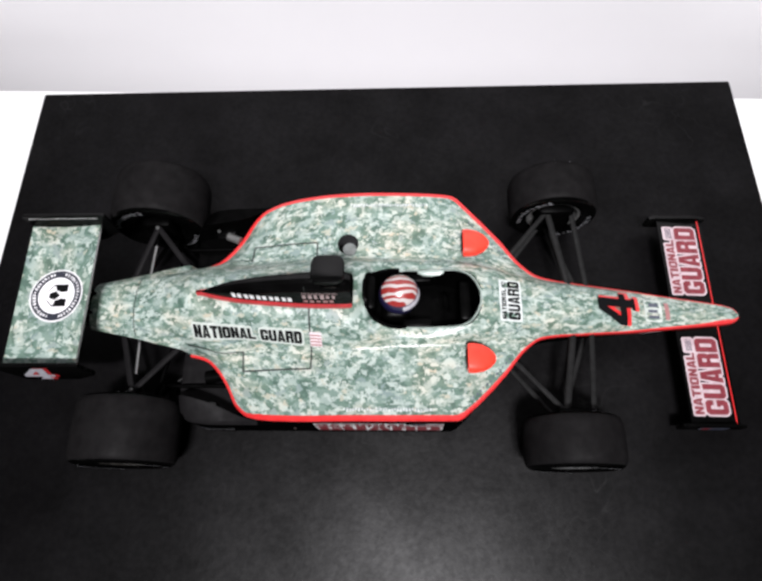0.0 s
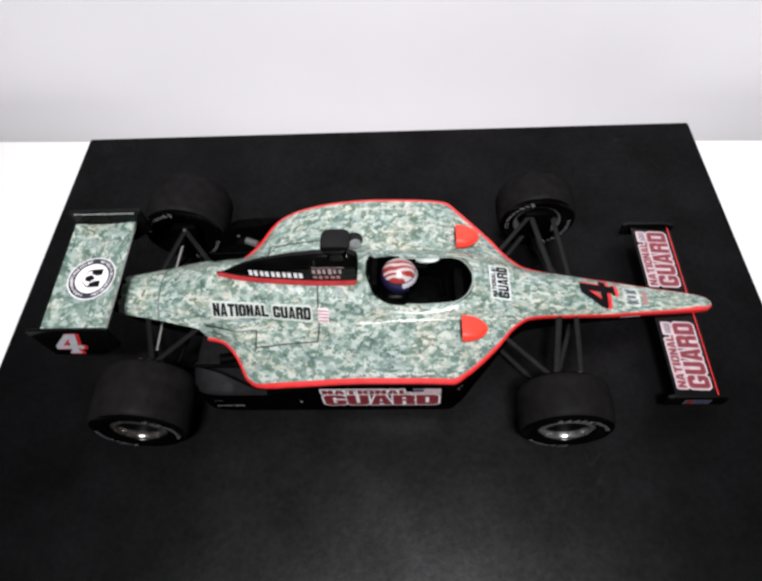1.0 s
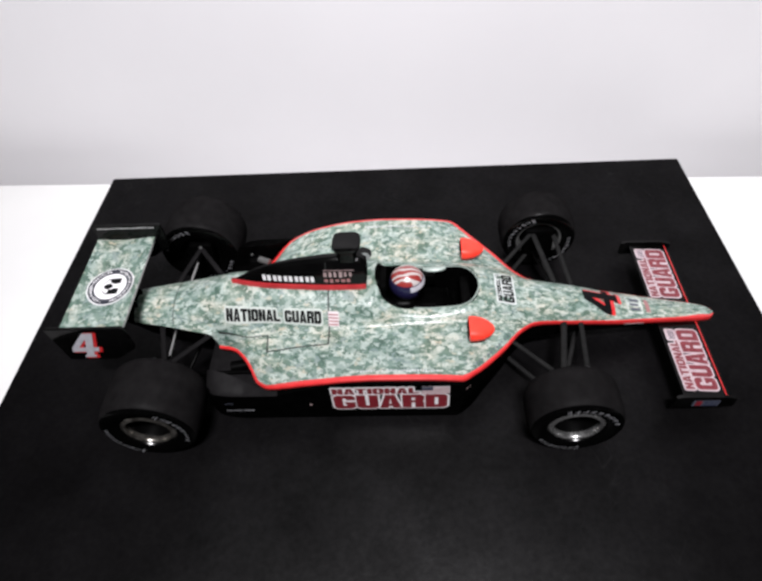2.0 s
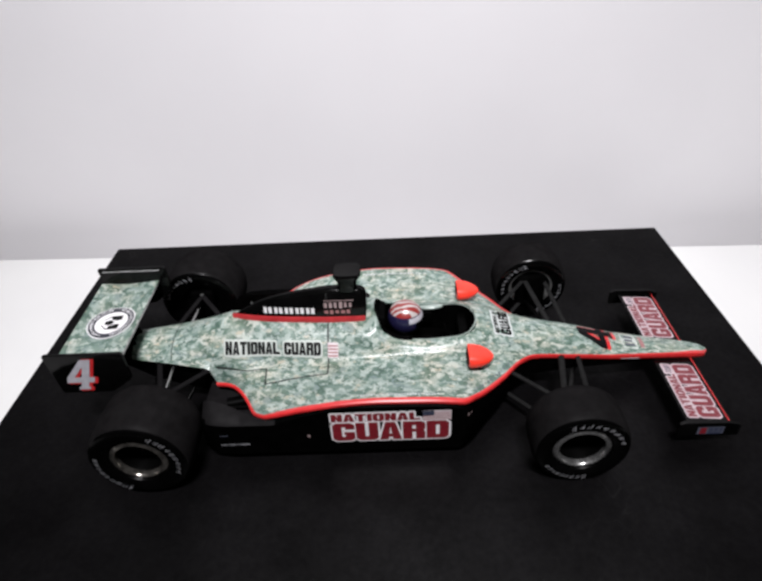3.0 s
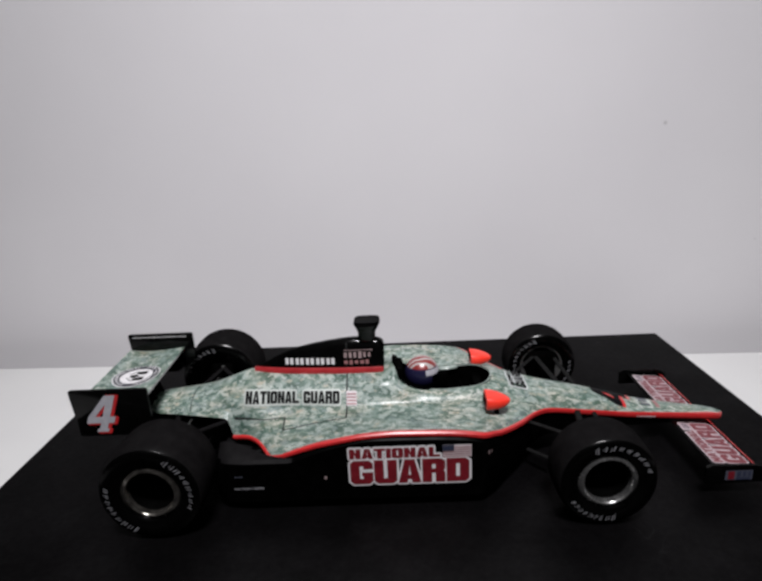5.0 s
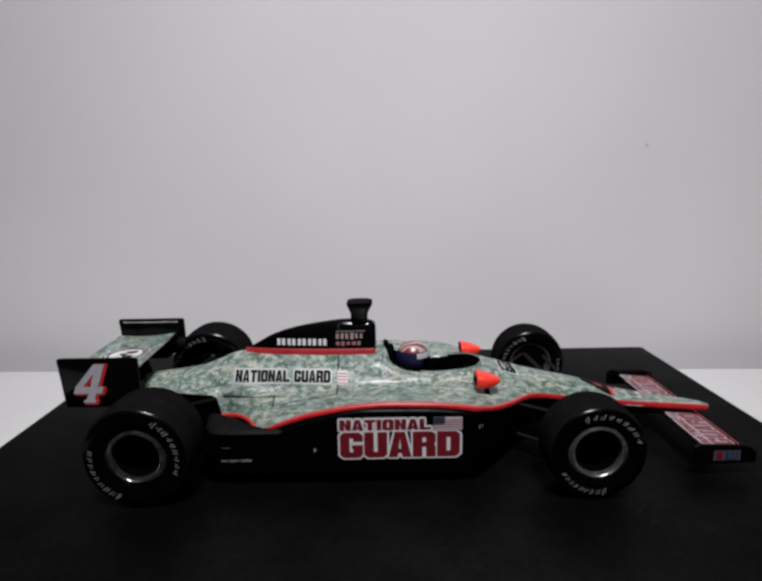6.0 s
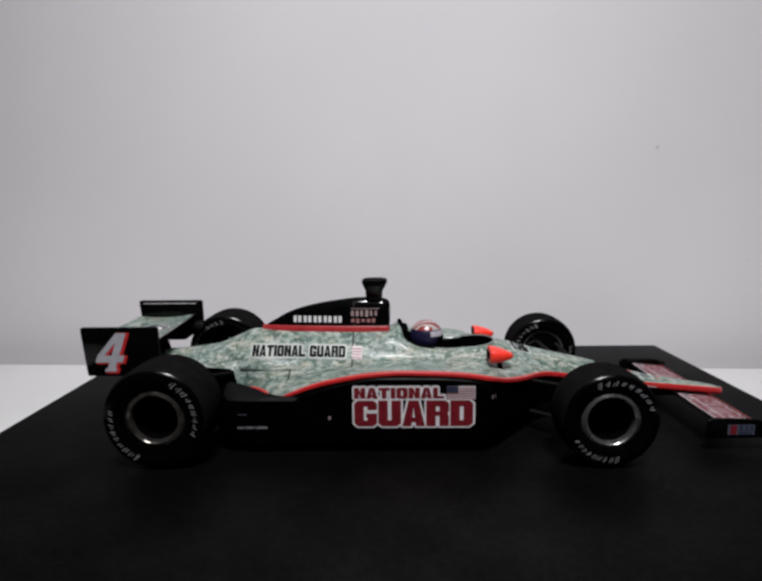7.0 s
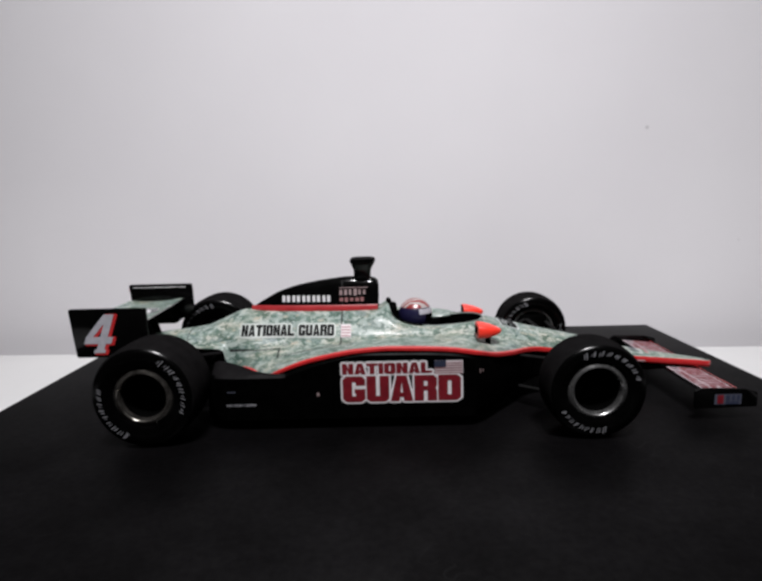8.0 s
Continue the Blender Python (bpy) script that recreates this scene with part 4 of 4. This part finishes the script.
# suspension
for side in (-1, 1):
    s = side
    for a, b, w, h in (((0.0822, s * 0.0420, 0.0240), (0.0645, s * 0.0215, 0.0215), 0.0010, 0.0007),
                       ((0.0822, s * 0.0420, 0.0240), (0.0890, s * 0.0095, 0.0195), 0.0013, 0.0007),
                       ((0.0925, s * 0.0420, 0.0225), (0.0966, s * 0.0088, 0.0180), 0.0011, 0.0007),
                       ((0.0830, s * 0.0440, 0.0100), (0.0640, s * 0.0200, 0.0075), 0.0010, 0.0006),
                       ((0.0830, s * 0.0440, 0.0100), (0.0960, s * 0.0085, 0.0105), 0.0010, 0.0006),
                       ((0.0835, s * 0.0430, 0.0110), (0.0880, s * 0.0098, 0.0190), 0.0008, 0.0008)):
        part("front_wishbone", rod_bm(a, b, w, h), GREY_ROD, race_car)
    part("front_upright", box_bm((0.0785, s * 0.0425 - 0.0022, 0.0080), (0.0935, s * 0.0425 + 0.0022, 0.0262), 0.0018), SATIN, race_car)
    for a, b, w, h in (((-0.0820, s * 0.0350, 0.0270), (-0.0905, s * 0.0110, 0.0240), 0.0012, 0.0008),
                       ((-0.0820, s * 0.0350, 0.0270), (-0.0655, s * 0.0150, 0.0240), 0.0012, 0.0008),
                       ((-0.0830, s * 0.0380, 0.0095), (-0.0960, s * 0.0080, 0.0125), 0.0010, 0.0007),
                       ((-0.0830, s * 0.0380, 0.0095), (-0.0600, s * 0.0160, 0.0100), 0.0010, 0.0007),
                       ((-0.0795, s * 0.0360, 0.0120), (-0.0690, s * 0.0140, 0.0240), 0.0008, 0.0008)):
        part("rear_wishbone", rod_bm(a, b, w, h), MATT_GREY if a[2] > 0.02 else SATIN, race_car)
    # black rod added to draw the dark slot along the rear floor
    part("floor_slot_bar", rod_bm((-0.0745, s * 0.0302, 0.0140), (-0.0485, s * 0.0302, 0.0148), 0.0009), SATIN, race_car)
    shaft = part("drive_shaft", rod_bm((-0.0824, s * 0.0330, 0.0245), (-0.0838, s * 0.0120, 0.0235), 0.0005), SATIN, race_car)
    part("shaft_sleeve", rod_bm((-0.0828, s * 0.0275, 0.02424), (-0.0837, s * 0.0135, 0.02367), 0.0007), STEEL, shaft, "bright steel sleeve")
    part("rear_upright", box_bm((-0.0890, s * 0.0372 - 0.0020, 0.0080), (-0.0770, s * 0.0372 + 0.0020, 0.0285), 0.0016), SATIN, race_car)
    part("upright_bolt", lathe_bm([(0.0, 0.0), (0.0, 0.0008), (0.0010, 0.0008), (0.0013, 0.0)], 12), DULL_METAL, race_car).matrix_world = pose(-0.0820, s * 0.0345, 0.0272, 90)

# rear wing
def wing_bm(x_front, x_back, z_front, z_back, y0, y1, thick, camber):
    rings = []
    n = 14
    for y in np.linspace(y0, y1, 12):
        upper, under = [], []
        for k in range(n + 1):
            t = k / n
            x = x_front + (x_back - x_front) * t
            mean = z_front + (z_back - z_front) * t - camber * 4 * t * (1 - t)
            h = thick * 1.6 * (math.sqrt(max(t, 0)) - t * 0.92) + 0.0002
            upper.append((x, y, mean + h))
            under.append((x, y, mean - h))
        rings.append(upper + under[::-1])
    return loft_bm(rings)


RW = dict(x_front=-0.0982, x_back=-0.1264, z_front=0.0402, z_back=0.0394, thick=0.0010, camber=0.0014)


def wing_lean(y):
    """The rear wing sits slightly askew, its far end higher."""
    return 0.028 * (y + 0.0294)


def on_rear_wing(u, v):
    t = (u - RW["x_front"]) / (RW["x_back"] - RW["x_front"])
    mean = RW["z_front"] + (RW["z_back"] - RW["z_front"]) * t - RW["camber"] * 4 * t * (1 - t)
    return Vector((u, v, mean + RW["thick"] * 1.6 * (math.sqrt(max(t, 0)) - t * 0.92) + 0.00035 + wing_lean(v)))


plane = wing_bm(y0=-0.0287, y1=0.0287, **RW)
for v in plane.verts:
    v.co.z += wing_lean(v.co.y)
rear_wing = part("rear_wing", plane, CAMO, race_car, "camouflage rear wing plane with a round emblem")
part("wing_front_edge", rod_bm((RW["x_front"], -0.0286, 0.0401 + wing_lean(-0.0286)), (RW["x_front"], 0.0286, 0.0401 + wing_lean(0.0286)), 0.0004), STEEL, rear_wing)
for side in (-1, 1):
    up = wing_lean(side * 0.0294)
    outline = [(-0.1265, 0.0478), (-0.0938, 0.0478), (-0.0935, 0.0340), (-0.1035, 0.0270), (-0.1245, 0.0270)]
    plate = part("wing_endplate", slab_bm(eased([(u, v + up) for u, v in outline], 0.0010), 0.0014, "y", side * 0.0294, 0.00012), BLACK, race_car, "black rear wing end plate with a large numeral")
    y = side * 0.0294 + side * 0.00085

    def on_plate(u, v, y=y, lift=0.0, side=side, up=up):
        return Vector((u, y + side * lift, v + up))
    u0, u1 = (-0.1222, -0.1107) if side < 0 else (-0.1107, -0.1222)
    turn = 1 if side < 0 else -1
    ground = halo(block("4", min(u0, u1), 0.0288, max(u0, u1), 0.0454, slant=0.36), 0.00045)
    if side > 0:
        for v in ground.verts:
            v.co.x = u0 + u1 - v.co.x
    part("numeral_shadow", laid(ground, lambda u, v: on_plate(u + 0.0008 * turn, v - 0.0002)), RED, plate, "red drop shadow of the numeral", smooth=False)
    part("numeral", laid(block("4", u0, 0.0290, u1, 0.0455, slant=0.36 if side < 0 else -0.36), lambda u, v: on_plate(u, v, lift=0.00015)), NUMERAL_INK, plate, "large pale number 4", smooth=False)
    inner = side * 0.0294 - side * 0.00085
    part("endplate_writing", laid(strokes(-0.1240, 0.0459, -0.0965, 0.0467, 30, 0.6, 3, 0.0002), lambda u, v, y=inner, up=up: Vector((u, y, v + up))), WHITE_INK, plate, "line of tiny pale writing", smooth=False)
for y in (-0.004, 0.004):
    part("wing_pylon", slab_bm([(-0.1000, 0.0240), (-0.1085, 0.0240), (-0.1130, 0.0375), (-0.1040, 0.0388)], 0.0012, "y", y, 0.0002), SATIN, race_car)

EMBLEM = (-0.1113, -0.0004)


def on_emblem(lift):
    return lambda u, v: on_rear_wing(EMBLEM[0] + u, EMBLEM[1] + v) + Vector((0, 0, lift))


part("emblem", laid(ring_flat(0.0, 0.0106), on_emblem(0.0), 0.0015), WHITE_INK, rear_wing, "round black and white emblem")
part("emblem_ring", laid(ring_flat(0.0073, 0.0101), on_emblem(0.0001), 0.0015), NAVY_INK, rear_wing)
marks = bmesh.new()
rnd = random.Random(7)
for k in range(44):
    if k in (10, 11, 12, 32, 33, 34):
        continue
    a = math.tau * (k + rnd.uniform(-0.12, 0.12)) / 44
    c, s = math.cos(a), math.sin(a)
    low, high, wide = 0.0080 + rnd.uniform(0, 0.0004), 0.0094 - rnd.uniform(0, 0.0004), rnd.uniform(0.00018, 0.0004)
    marks.faces.new([marks.verts.new((r * c - w * s, r * s + w * c, 0)) for r, w in ((low, -wide), (high, -wide), (high, wide), (low, wide))])
part("emblem_border", laid(marks, on_emblem(0.0002)), WHITE_INK, rear_wing, smooth=False)
shape = bmesh.new()
for pts in (((-0.0012, -0.0045), (0.0042, -0.0045), (0.0042, -0.0015), (0.0018, -0.0012), (-0.0005, -0.0022)),
            ((-0.0012, 0.0045), (0.0042, 0.0045), (0.0042, 0.0015), (0.0018, 0.0012), (-0.0005, 0.0022)),
            ((-0.0030, -0.0010), (-0.0005, -0.0018), (0.0014, 0.0), (-0.0005, 0.0018), (-0.0030, 0.0010)),
            ((-0.0046, -0.0012), (-0.0040, -0.0014), (-0.0010, -0.0042), (-0.0014, -0.0046)),
            ((-0.0046, 0.0012), (-0.0040, 0.0014), (-0.0010, 0.0042), (-0.0014, 0.0046))):
    shape.faces.new([shape.verts.new((*p, 0)) for p in pts])
part("emblem_figure", laid(shape, on_emblem(0.0001), 0.0015), BLACK_INK, rear_wing, smooth=False)

# front wing
FW = dict(x_front=0.1520, x_back=0.1325, z_front=0.0088, z_back=0.0110, thick=0.0010, camber=0.0002)


def on_front_wing(u, v, lift=0.0003):
    t = (u - FW["x_front"]) / (FW["x_back"] - FW["x_front"])
    mean = FW["z_front"] + (FW["z_back"] - FW["z_front"]) * t - FW["camber"] * 4 * t * (1 - t)
    return Vector((u, v, mean + FW["thick"] * 1.6 * (math.sqrt(max(t, 0)) - t * 0.92) + lift))


for side in (-1, 1):
    y_in, y_out = side * 0.003, side * 0.0440
    wing = part("front_wing", wing_bm(y0=min(y_in, y_out), y1=max(y_in, y_out), **FW), BLACK, race_car, "black front wing with a pale sticker and red lettering")
    lo = -0.0415 if side < 0 else 0.0085
    hi = lo + 0.0330

    def turned(lift, hi=hi, lo=lo):
        # reads towards +y, with the tops of the letters towards the tail
        return lambda u, v: on_front_wing(v, u, lift)
    flip = lambda f: (lambda u, v: f(u, 0.1338 + 0.1492 - v))
    both = block("NATIONAL", lo + 0.0012, 0.1448, hi - 0.0072, 0.1484, s=0.34)
    for source in (block("GUARD", lo + 0.0012, 0.1348, hi - 0.0012, 0.1438, s=0.37), quads([(hi - 0.0066, 0.1450, hi - 0.0015, 0.1482)])):
        extra = bpy.data.meshes.new("sticker")
        source.to_mesh(extra)
        source.free()
        both.from_mesh(extra)
        bpy.data.meshes.remove(extra)
    ground = halo(both, 0.00075)
    both.free()
    part("sticker", laid(ground, flip(turned(0.00035))), WING_PALE, wing, "pale pink sticker cut round the lettering", smooth=False)
    part("sticker_lettering", laid(block("NATIONAL", lo + 0.0012, 0.1448, hi - 0.0072, 0.1484, s=0.34), flip(turned(0.00048))), WING_RED, wing, "dark red lettering", smooth=False)
    part("sticker_lettering", laid(block("GUARD", lo + 0.0012, 0.1348, hi - 0.0012, 0.1438, s=0.37), flip(turned(0.00048))), WING_RED, wing, "dark red lettering", smooth=False)
    part("sticker_flag", laid(quads([(hi - 0.0065, 0.1452 + 0.0007 * k, hi - 0.0016, 0.1455 + 0.0007 * k) for k in range(4)]), flip(turned(0.00048))), BLUE_INK, wing, smooth=False)
    part("wing_pinstripe", laid(quads([(0.1502, min(y_in, y_out) + 0.0002, 0.1507, max(y_in, y_out) - 0.0002)]), lambda u, v: on_front_wing(u, v, 0.0004), 0.004), RED, wing, "thin red stripe", smooth=False)
    plate = part("front_endplate", slab_bm(eased([(0.1290, 0.0118), (0.1310, 0.0128), (0.1480, 0.0124), (0.1535, 0.0108), (0.1535, 0.0050), (0.1290, 0.0045)], 0.0006), 0.0013, "y", side * 0.0446, 0.00012), BLACK, race_car, "black front wing end plate")
    y = side * (0.0446 + 0.0008)
    part("endplate_sticker", laid(quads([(0.1365, 0.0062, 0.1470, 0.0104)]), lambda u, v, y=y: Vector((u, y, v))), SLATE_INK, plate, "small grey, red and blue sticker", smooth=False)
    part("endplate_sticker_red", laid(quads([(0.1375, 0.0066, 0.1400, 0.0101)]), lambda u, v, y=y + side * 0.0001: Vector((u, y, v))), RED_INK, plate, smooth=False)
    part("endplate_sticker_blue", laid(quads([(0.1408, 0.0063, 0.1462, 0.0074), (0.1410, 0.0078, 0.1425, 0.0100), (0.1432, 0.0078, 0.1445, 0.0100), (0.1452, 0.0078, 0.1464, 0.0100)]), lambda u, v, y=y + side * 0.0001: Vector((u, y, v))), BLUE_INK, plate, smooth=False)

# markings on the shell
for side in (-1,):
    a, b = -0.0585, -0.0165
    part("flank_lettering_edge", laid(halo(block("NATIONAL GUARD", a, 0.0308, b, 0.0352, s=0.41, gap=0.07), 0.00075), on_flank(side, 0.00014), 0.003), PALE_INK, body, "pale ground of the lettering", smooth=False)
    part("flank_lettering", laid(block("NATIONAL GUARD", a, 0.0308, b, 0.0352, s=0.41, gap=0.07), on_flank(side, 0.00026), 0.003), BLACK_INK, body, "condensed black lettering", smooth=False)
    part("flag_patch", laid(quads([(-0.0135, 0.0303, -0.0090, 0.0352)]), on_flank(side, 0.00014), 0.0015), PINK_INK, body, "small faded flag patch", smooth=False)
    part("flag_pattern", laid(quads([(-0.0133, 0.0306 + 0.0011 * k, -0.0092, 0.0311 + 0.0011 * k) for k in range(4)]), on_flank(side, 0.00026), 0.0015), ROSE_INK, body, smooth=False)

    def on_fin(u, v, side=side):
        return Vector((u, side * (fin_y(u, v) + 0.00015), v))
    bars = []
    for k in range(5):
        at = -0.0412 + 0.0047 * k
        bars += [(at, 0.0442, at + 0.0014, 0.0471), (at + 0.0021, 0.0442, at + 0.0036, 0.0471)]
    part("maker_badge", laid(quads(bars), on_fin, 0.0012), WHITE_INK, fin, "row of white bar shapes", smooth=False)
    part("sponsor_badge", laid(strokes(-0.0145, 0.0468, -0.0015, 0.0500, 6, 0.62, 11, 0.0006), on_fin, 0.0012), FADED_INK, fin, "faded grey and red badge shape", smooth=False)
    part("sponsor_badge_line", laid(quads([(-0.0145, 0.0503, -0.0015, 0.0506)]), on_fin, 0.0012), FADED_INK, fin, smooth=False)
    part("sponsor_badge_pattern", laid(strokes(-0.0145, 0.0440, -0.0025, 0.0462, 5, 0.72, 12, 0.0005), on_fin, 0.0012), ROSE_INK, fin, smooth=False)

    # side panel sticker
    y = side * 0.0465
    def on_side(lift, y=y, side=side):
        return lambda u, v: Vector((u, y + side * lift, v))
    x0, x1 = -0.0118, 0.0366
    for word in (block("NATIONAL", x0 + 0.0008, 0.0223, x0 + 0.0363, 0.0267, s=0.42, gap=0.07), block("GUARD", x0 + 0.0008, 0.0109, x1 - 0.0008, 0.0215, s=0.42, gap=0.05)):
        top = max(v.co.y for v in word.verts)
        part("side_lettering_edge", laid(halo(word, 0.0007), on_side(0.0002 if top > 0.022 else 0.00026)), WHITE_INK, lower, "white outline cut round the letters", smooth=False)
        word.free()
    part("side_lettering", laid(block("NATIONAL", x0 + 0.0008, 0.0223, x0 + 0.0363, 0.0267, s=0.42, gap=0.07), on_side(0.00035)), RED_INK, lower, "heavy dark red lettering", smooth=False)
    part("side_lettering", laid(block("GUARD", x0 + 0.0008, 0.0109, x1 - 0.0008, 0.0215, s=0.42, gap=0.05), on_side(0.00035)), RED_INK, lower, "heavy dark red lettering", smooth=False)
    f0 = x0 + 0.0372
    part("side_flag", laid(quads([(f0, 0.0217, x1, 0.0272)]), on_side(0.0002)), PINK_INK, lower, "small striped flag", smooth=False)
    part("side_flag_pattern", laid(quads([(f0 + 0.0045 * (k > 2), 0.0219 + 0.0010 * k, x1 - 0.0003, 0.0223 + 0.0010 * k) for k in range(5)]), on_side(0.0003)), ROSE_INK, lower, smooth=False)
    part("side_flag_canton", laid(quads([(f0, 0.0246, f0 + 0.0045, 0.0272)]), on_side(0.00035)), BLUE_INK, lower, smooth=False)
    part("floor_mark", laid(strokes(-0.0570, 0.0156, -0.0535, 0.0161, 4, 0.7, 9), on_side(0.0002)), SLATE_INK, lower, "faint small mark", smooth=False)
    part("floor_writing", laid(strokes(-0.0575, 0.0099, -0.0455, 0.0110, 12, 0.7, 5, 0.0002), on_side(0.0002)), GREY_INK, lower, "tiny pale writing", smooth=False)

for side in (-1, 1):
    # thin panel gaps of the engine cover
    gap = 0.00034
    lines = [(-0.0133 - gap, side * 0.0060, -0.0133 + gap, side * 0.0265), (-0.0405, side * 0.0265 - gap, -0.0133, side * 0.0265 + gap), (-0.0405 - gap, side * 0.0190, -0.0405 + gap, side * 0.0265)]
    gaps = quads(lines)
    rows = []
    for x in np.linspace(-0.0640, -0.0405, 16):
        z = float(np.interp(x, [-0.0640, -0.0405], [0.0249, 0.0263]))
        near, far = 0.010, float(EDGE_Y(x))
        for _ in range(30):
            middle = (near + far) / 2
            near, far = (middle, far) if body_z(x, -middle) > z else (near, middle)
        rows.append([gaps.verts.new((x, side * (near + d), 0)) for d in (-0.00018, 0.00018)])
    for p, q in zip(rows, rows[1:]):
        gaps.faces.new((p[0], p[1], q[1], q[0]))
    part("panel_gap", laid(gaps, on_top(0.0001), 0.0012), SEAM, body, smooth=False)
    part("edge_writing", laid(strokes(0.0000, side * 0.0423 - 0.0008, 0.0325, side * 0.0423 + 0.0008, 30, 0.55, 8, 0.0007), on_top(0.00015)), STICKER_PALE, body, "row of tiny pale writing", smooth=False)
    part("edge_writing", laid(strokes(0.0010, side * 0.0421 - 0.0007, 0.0315, side * 0.0421 + 0.0007, 30, 0.24, 9, 0.0006), on_top(0.00021)), SLATE_INK, body, "tiny dark strokes in the writing", smooth=False)

for side in (-1, 1):
    dots = []
    for k in range(13):
        x = 0.0475 + 0.0013 * k
        y = side * (float(EDGE_Y(x)) - 0.0034)
        dots.append((x, y - 0.0006, x + (0.0007 if k % 3 else 0.0004), y + 0.0004))
    part("corner_writing", laid(quads(dots), on_top(0.00016)), SLATE_INK, body, "row of tiny dark writing", smooth=False)
part("side_marking", laid(quads([(0.0435, 0.0212, 0.0441, 0.0228), (0.0448, 0.0214, 0.0452, 0.0226)]), lambda u, v: Vector((u, -float(LOW_Y(u)) - 0.0002, v))), FADED_INK, lower, "tiny pale mark", smooth=False)
part("nose_writing", laid(strokes(0.1165, 0.0146, 0.1255, 0.0151, 12, 0.75, 4), lambda u, v: Vector((u, -float(EDGE_Y(u)) - 0.0007, float(EDGE_Z(u)) - 0.0016 + (v - 0.0148)))), PINK_INK, lower, "tiny pale writing on the nose edge", smooth=False)
part("side_marking", laid(quads([(-0.0213, 0.0136, -0.0203, 0.0150)]), lambda u, v: Vector((u, -0.0467, v))), FADED_INK, lower, "tiny pale mark", smooth=False)
seam = quads([(-0.0134, 0.0412, -0.0131, 0.0535)])
part("panel_gap", laid(seam, lambda u, v: Vector((u, -fin_y(u, v) - 0.0001, v)), 0.0012), SEAM, fin, smooth=False)
tail_gap = quads([(-0.0842, -0.0128, -0.0838, 0.0128)])
part("panel_gap", laid(tail_gap, on_top(0.0001), 0.0012), SEAM, body, smooth=False)

# sticker before the cockpit, nose numeral and nose mark
def nose_turn(lift, x0, x1):
    return lambda u, v: on_top(lift)(x0 + x1 - v, u)


part("nose_sticker", laid(rounded(-0.0086, 0.0588, 0.0080, 0.0674, 0.0006), nose_turn(0.00012, 0.0588, 0.0674), 0.0008), STICKER_PALE, body, "white sticker with black lettering", smooth=False)
for word, v0, v1, u1 in (("NATIONAL", 0.0648, 0.0668, 0.0042), ("GUARD", 0.0595, 0.0642, 0.0074)):
    for ch, a, b in letter_spans(word, -0.0080, u1):
        part("nose_sticker_letter", laid(block(ch, a, v0, b, v1), nose_turn(0.00030, 0.0588, 0.0674), 0.0008), BLACK_INK, body, smooth=False)
part("nose_sticker_pattern", laid(quads([(0.0046, 0.0650 + 0.0006 * k, 0.0072, 0.0653 + 0.0006 * k) for k in range(3)]), nose_turn(0.00030, 0.0588, 0.0674), 0.0008), BLACK_INK, body, smooth=False)
part("nose_numeral_edge", laid(halo(block("4", -0.0068, 0.0985, 0.0064, 0.1146), 0.0004), lambda u, v: nose_turn(0.00014, 0.0985, 0.1146)(u + 0.0004, v - 0.0012), 0.002), RED, body, "red outline of the number", smooth=False)
part("nose_numeral", laid(block("4", -0.0068, 0.0985, 0.0064, 0.1146), nose_turn(0.00030, 0.0985, 0.1146), 0.001), BLACK_INK, body, "black number 4", smooth=False)
part("nose_mark", laid(rounded(0.1185, -0.0046, 0.1258, 0.0046, 0.0008), on_top(0.00012), 0.002), PALE_INK, body, "pale nose mark", smooth=False)
part("nose_mark_pattern", laid(quads([(0.1200, -0.0034, 0.1245, -0.0022), (0.1200, -0.0010, 0.1240, 0.0002), (0.1204, 0.0014, 0.1245, 0.0030)]), on_top(0.00022), 0.002), SLATE_INK, body, smooth=False)
part("nose_mark_red", laid(quads([(0.1272, -0.0036, 0.1290, 0.0036)]), on_top(0.00012), 0.002), ROSE_INK, body, smooth=False)

# the seated figure: a plain doll with a painted helmet
fig = bmesh.new()
bmesh.ops.create_uvsphere(fig, u_segments=32, v_segments=20, radius=1.0)
for v in fig.verts:
    v.co = (0.0204 + v.co.x * 0.0079, 0.0006 + v.co.y * 0.0075, 0.0362 + v.co.z * 0.0079)
torso = box_bm((0.0130, -0.0072, 0.0139), (0.0240, 0.0072, 0.0300), 0.003, 3)
me = bpy.data.meshes.new("torso")
torso.to_mesh(me)
torso.free()
first = len(fig.faces)
fig.from_mesh(me)
bpy.data.meshes.remove(me)
fig.faces.ensure_lookup_table()
for k, f in enumerate(fig.faces):
    if k >= first:
        f.material_index = 1
    else:
        c = f.calc_center_median()
        f.material_index = 1 if c.x > 0.0248 and 0.0335 < c.z < 0.0380 else (2 if c.x > 0.0222 and 0.0376 < c.z < 0.0402 and c.y < 0.002 else 0)
tagged(part("driver_figure", fig, [HELMET, SATIN, NUMERAL_INK]), "small seated doll in a dark blue helmet with striped crown", "figurine")
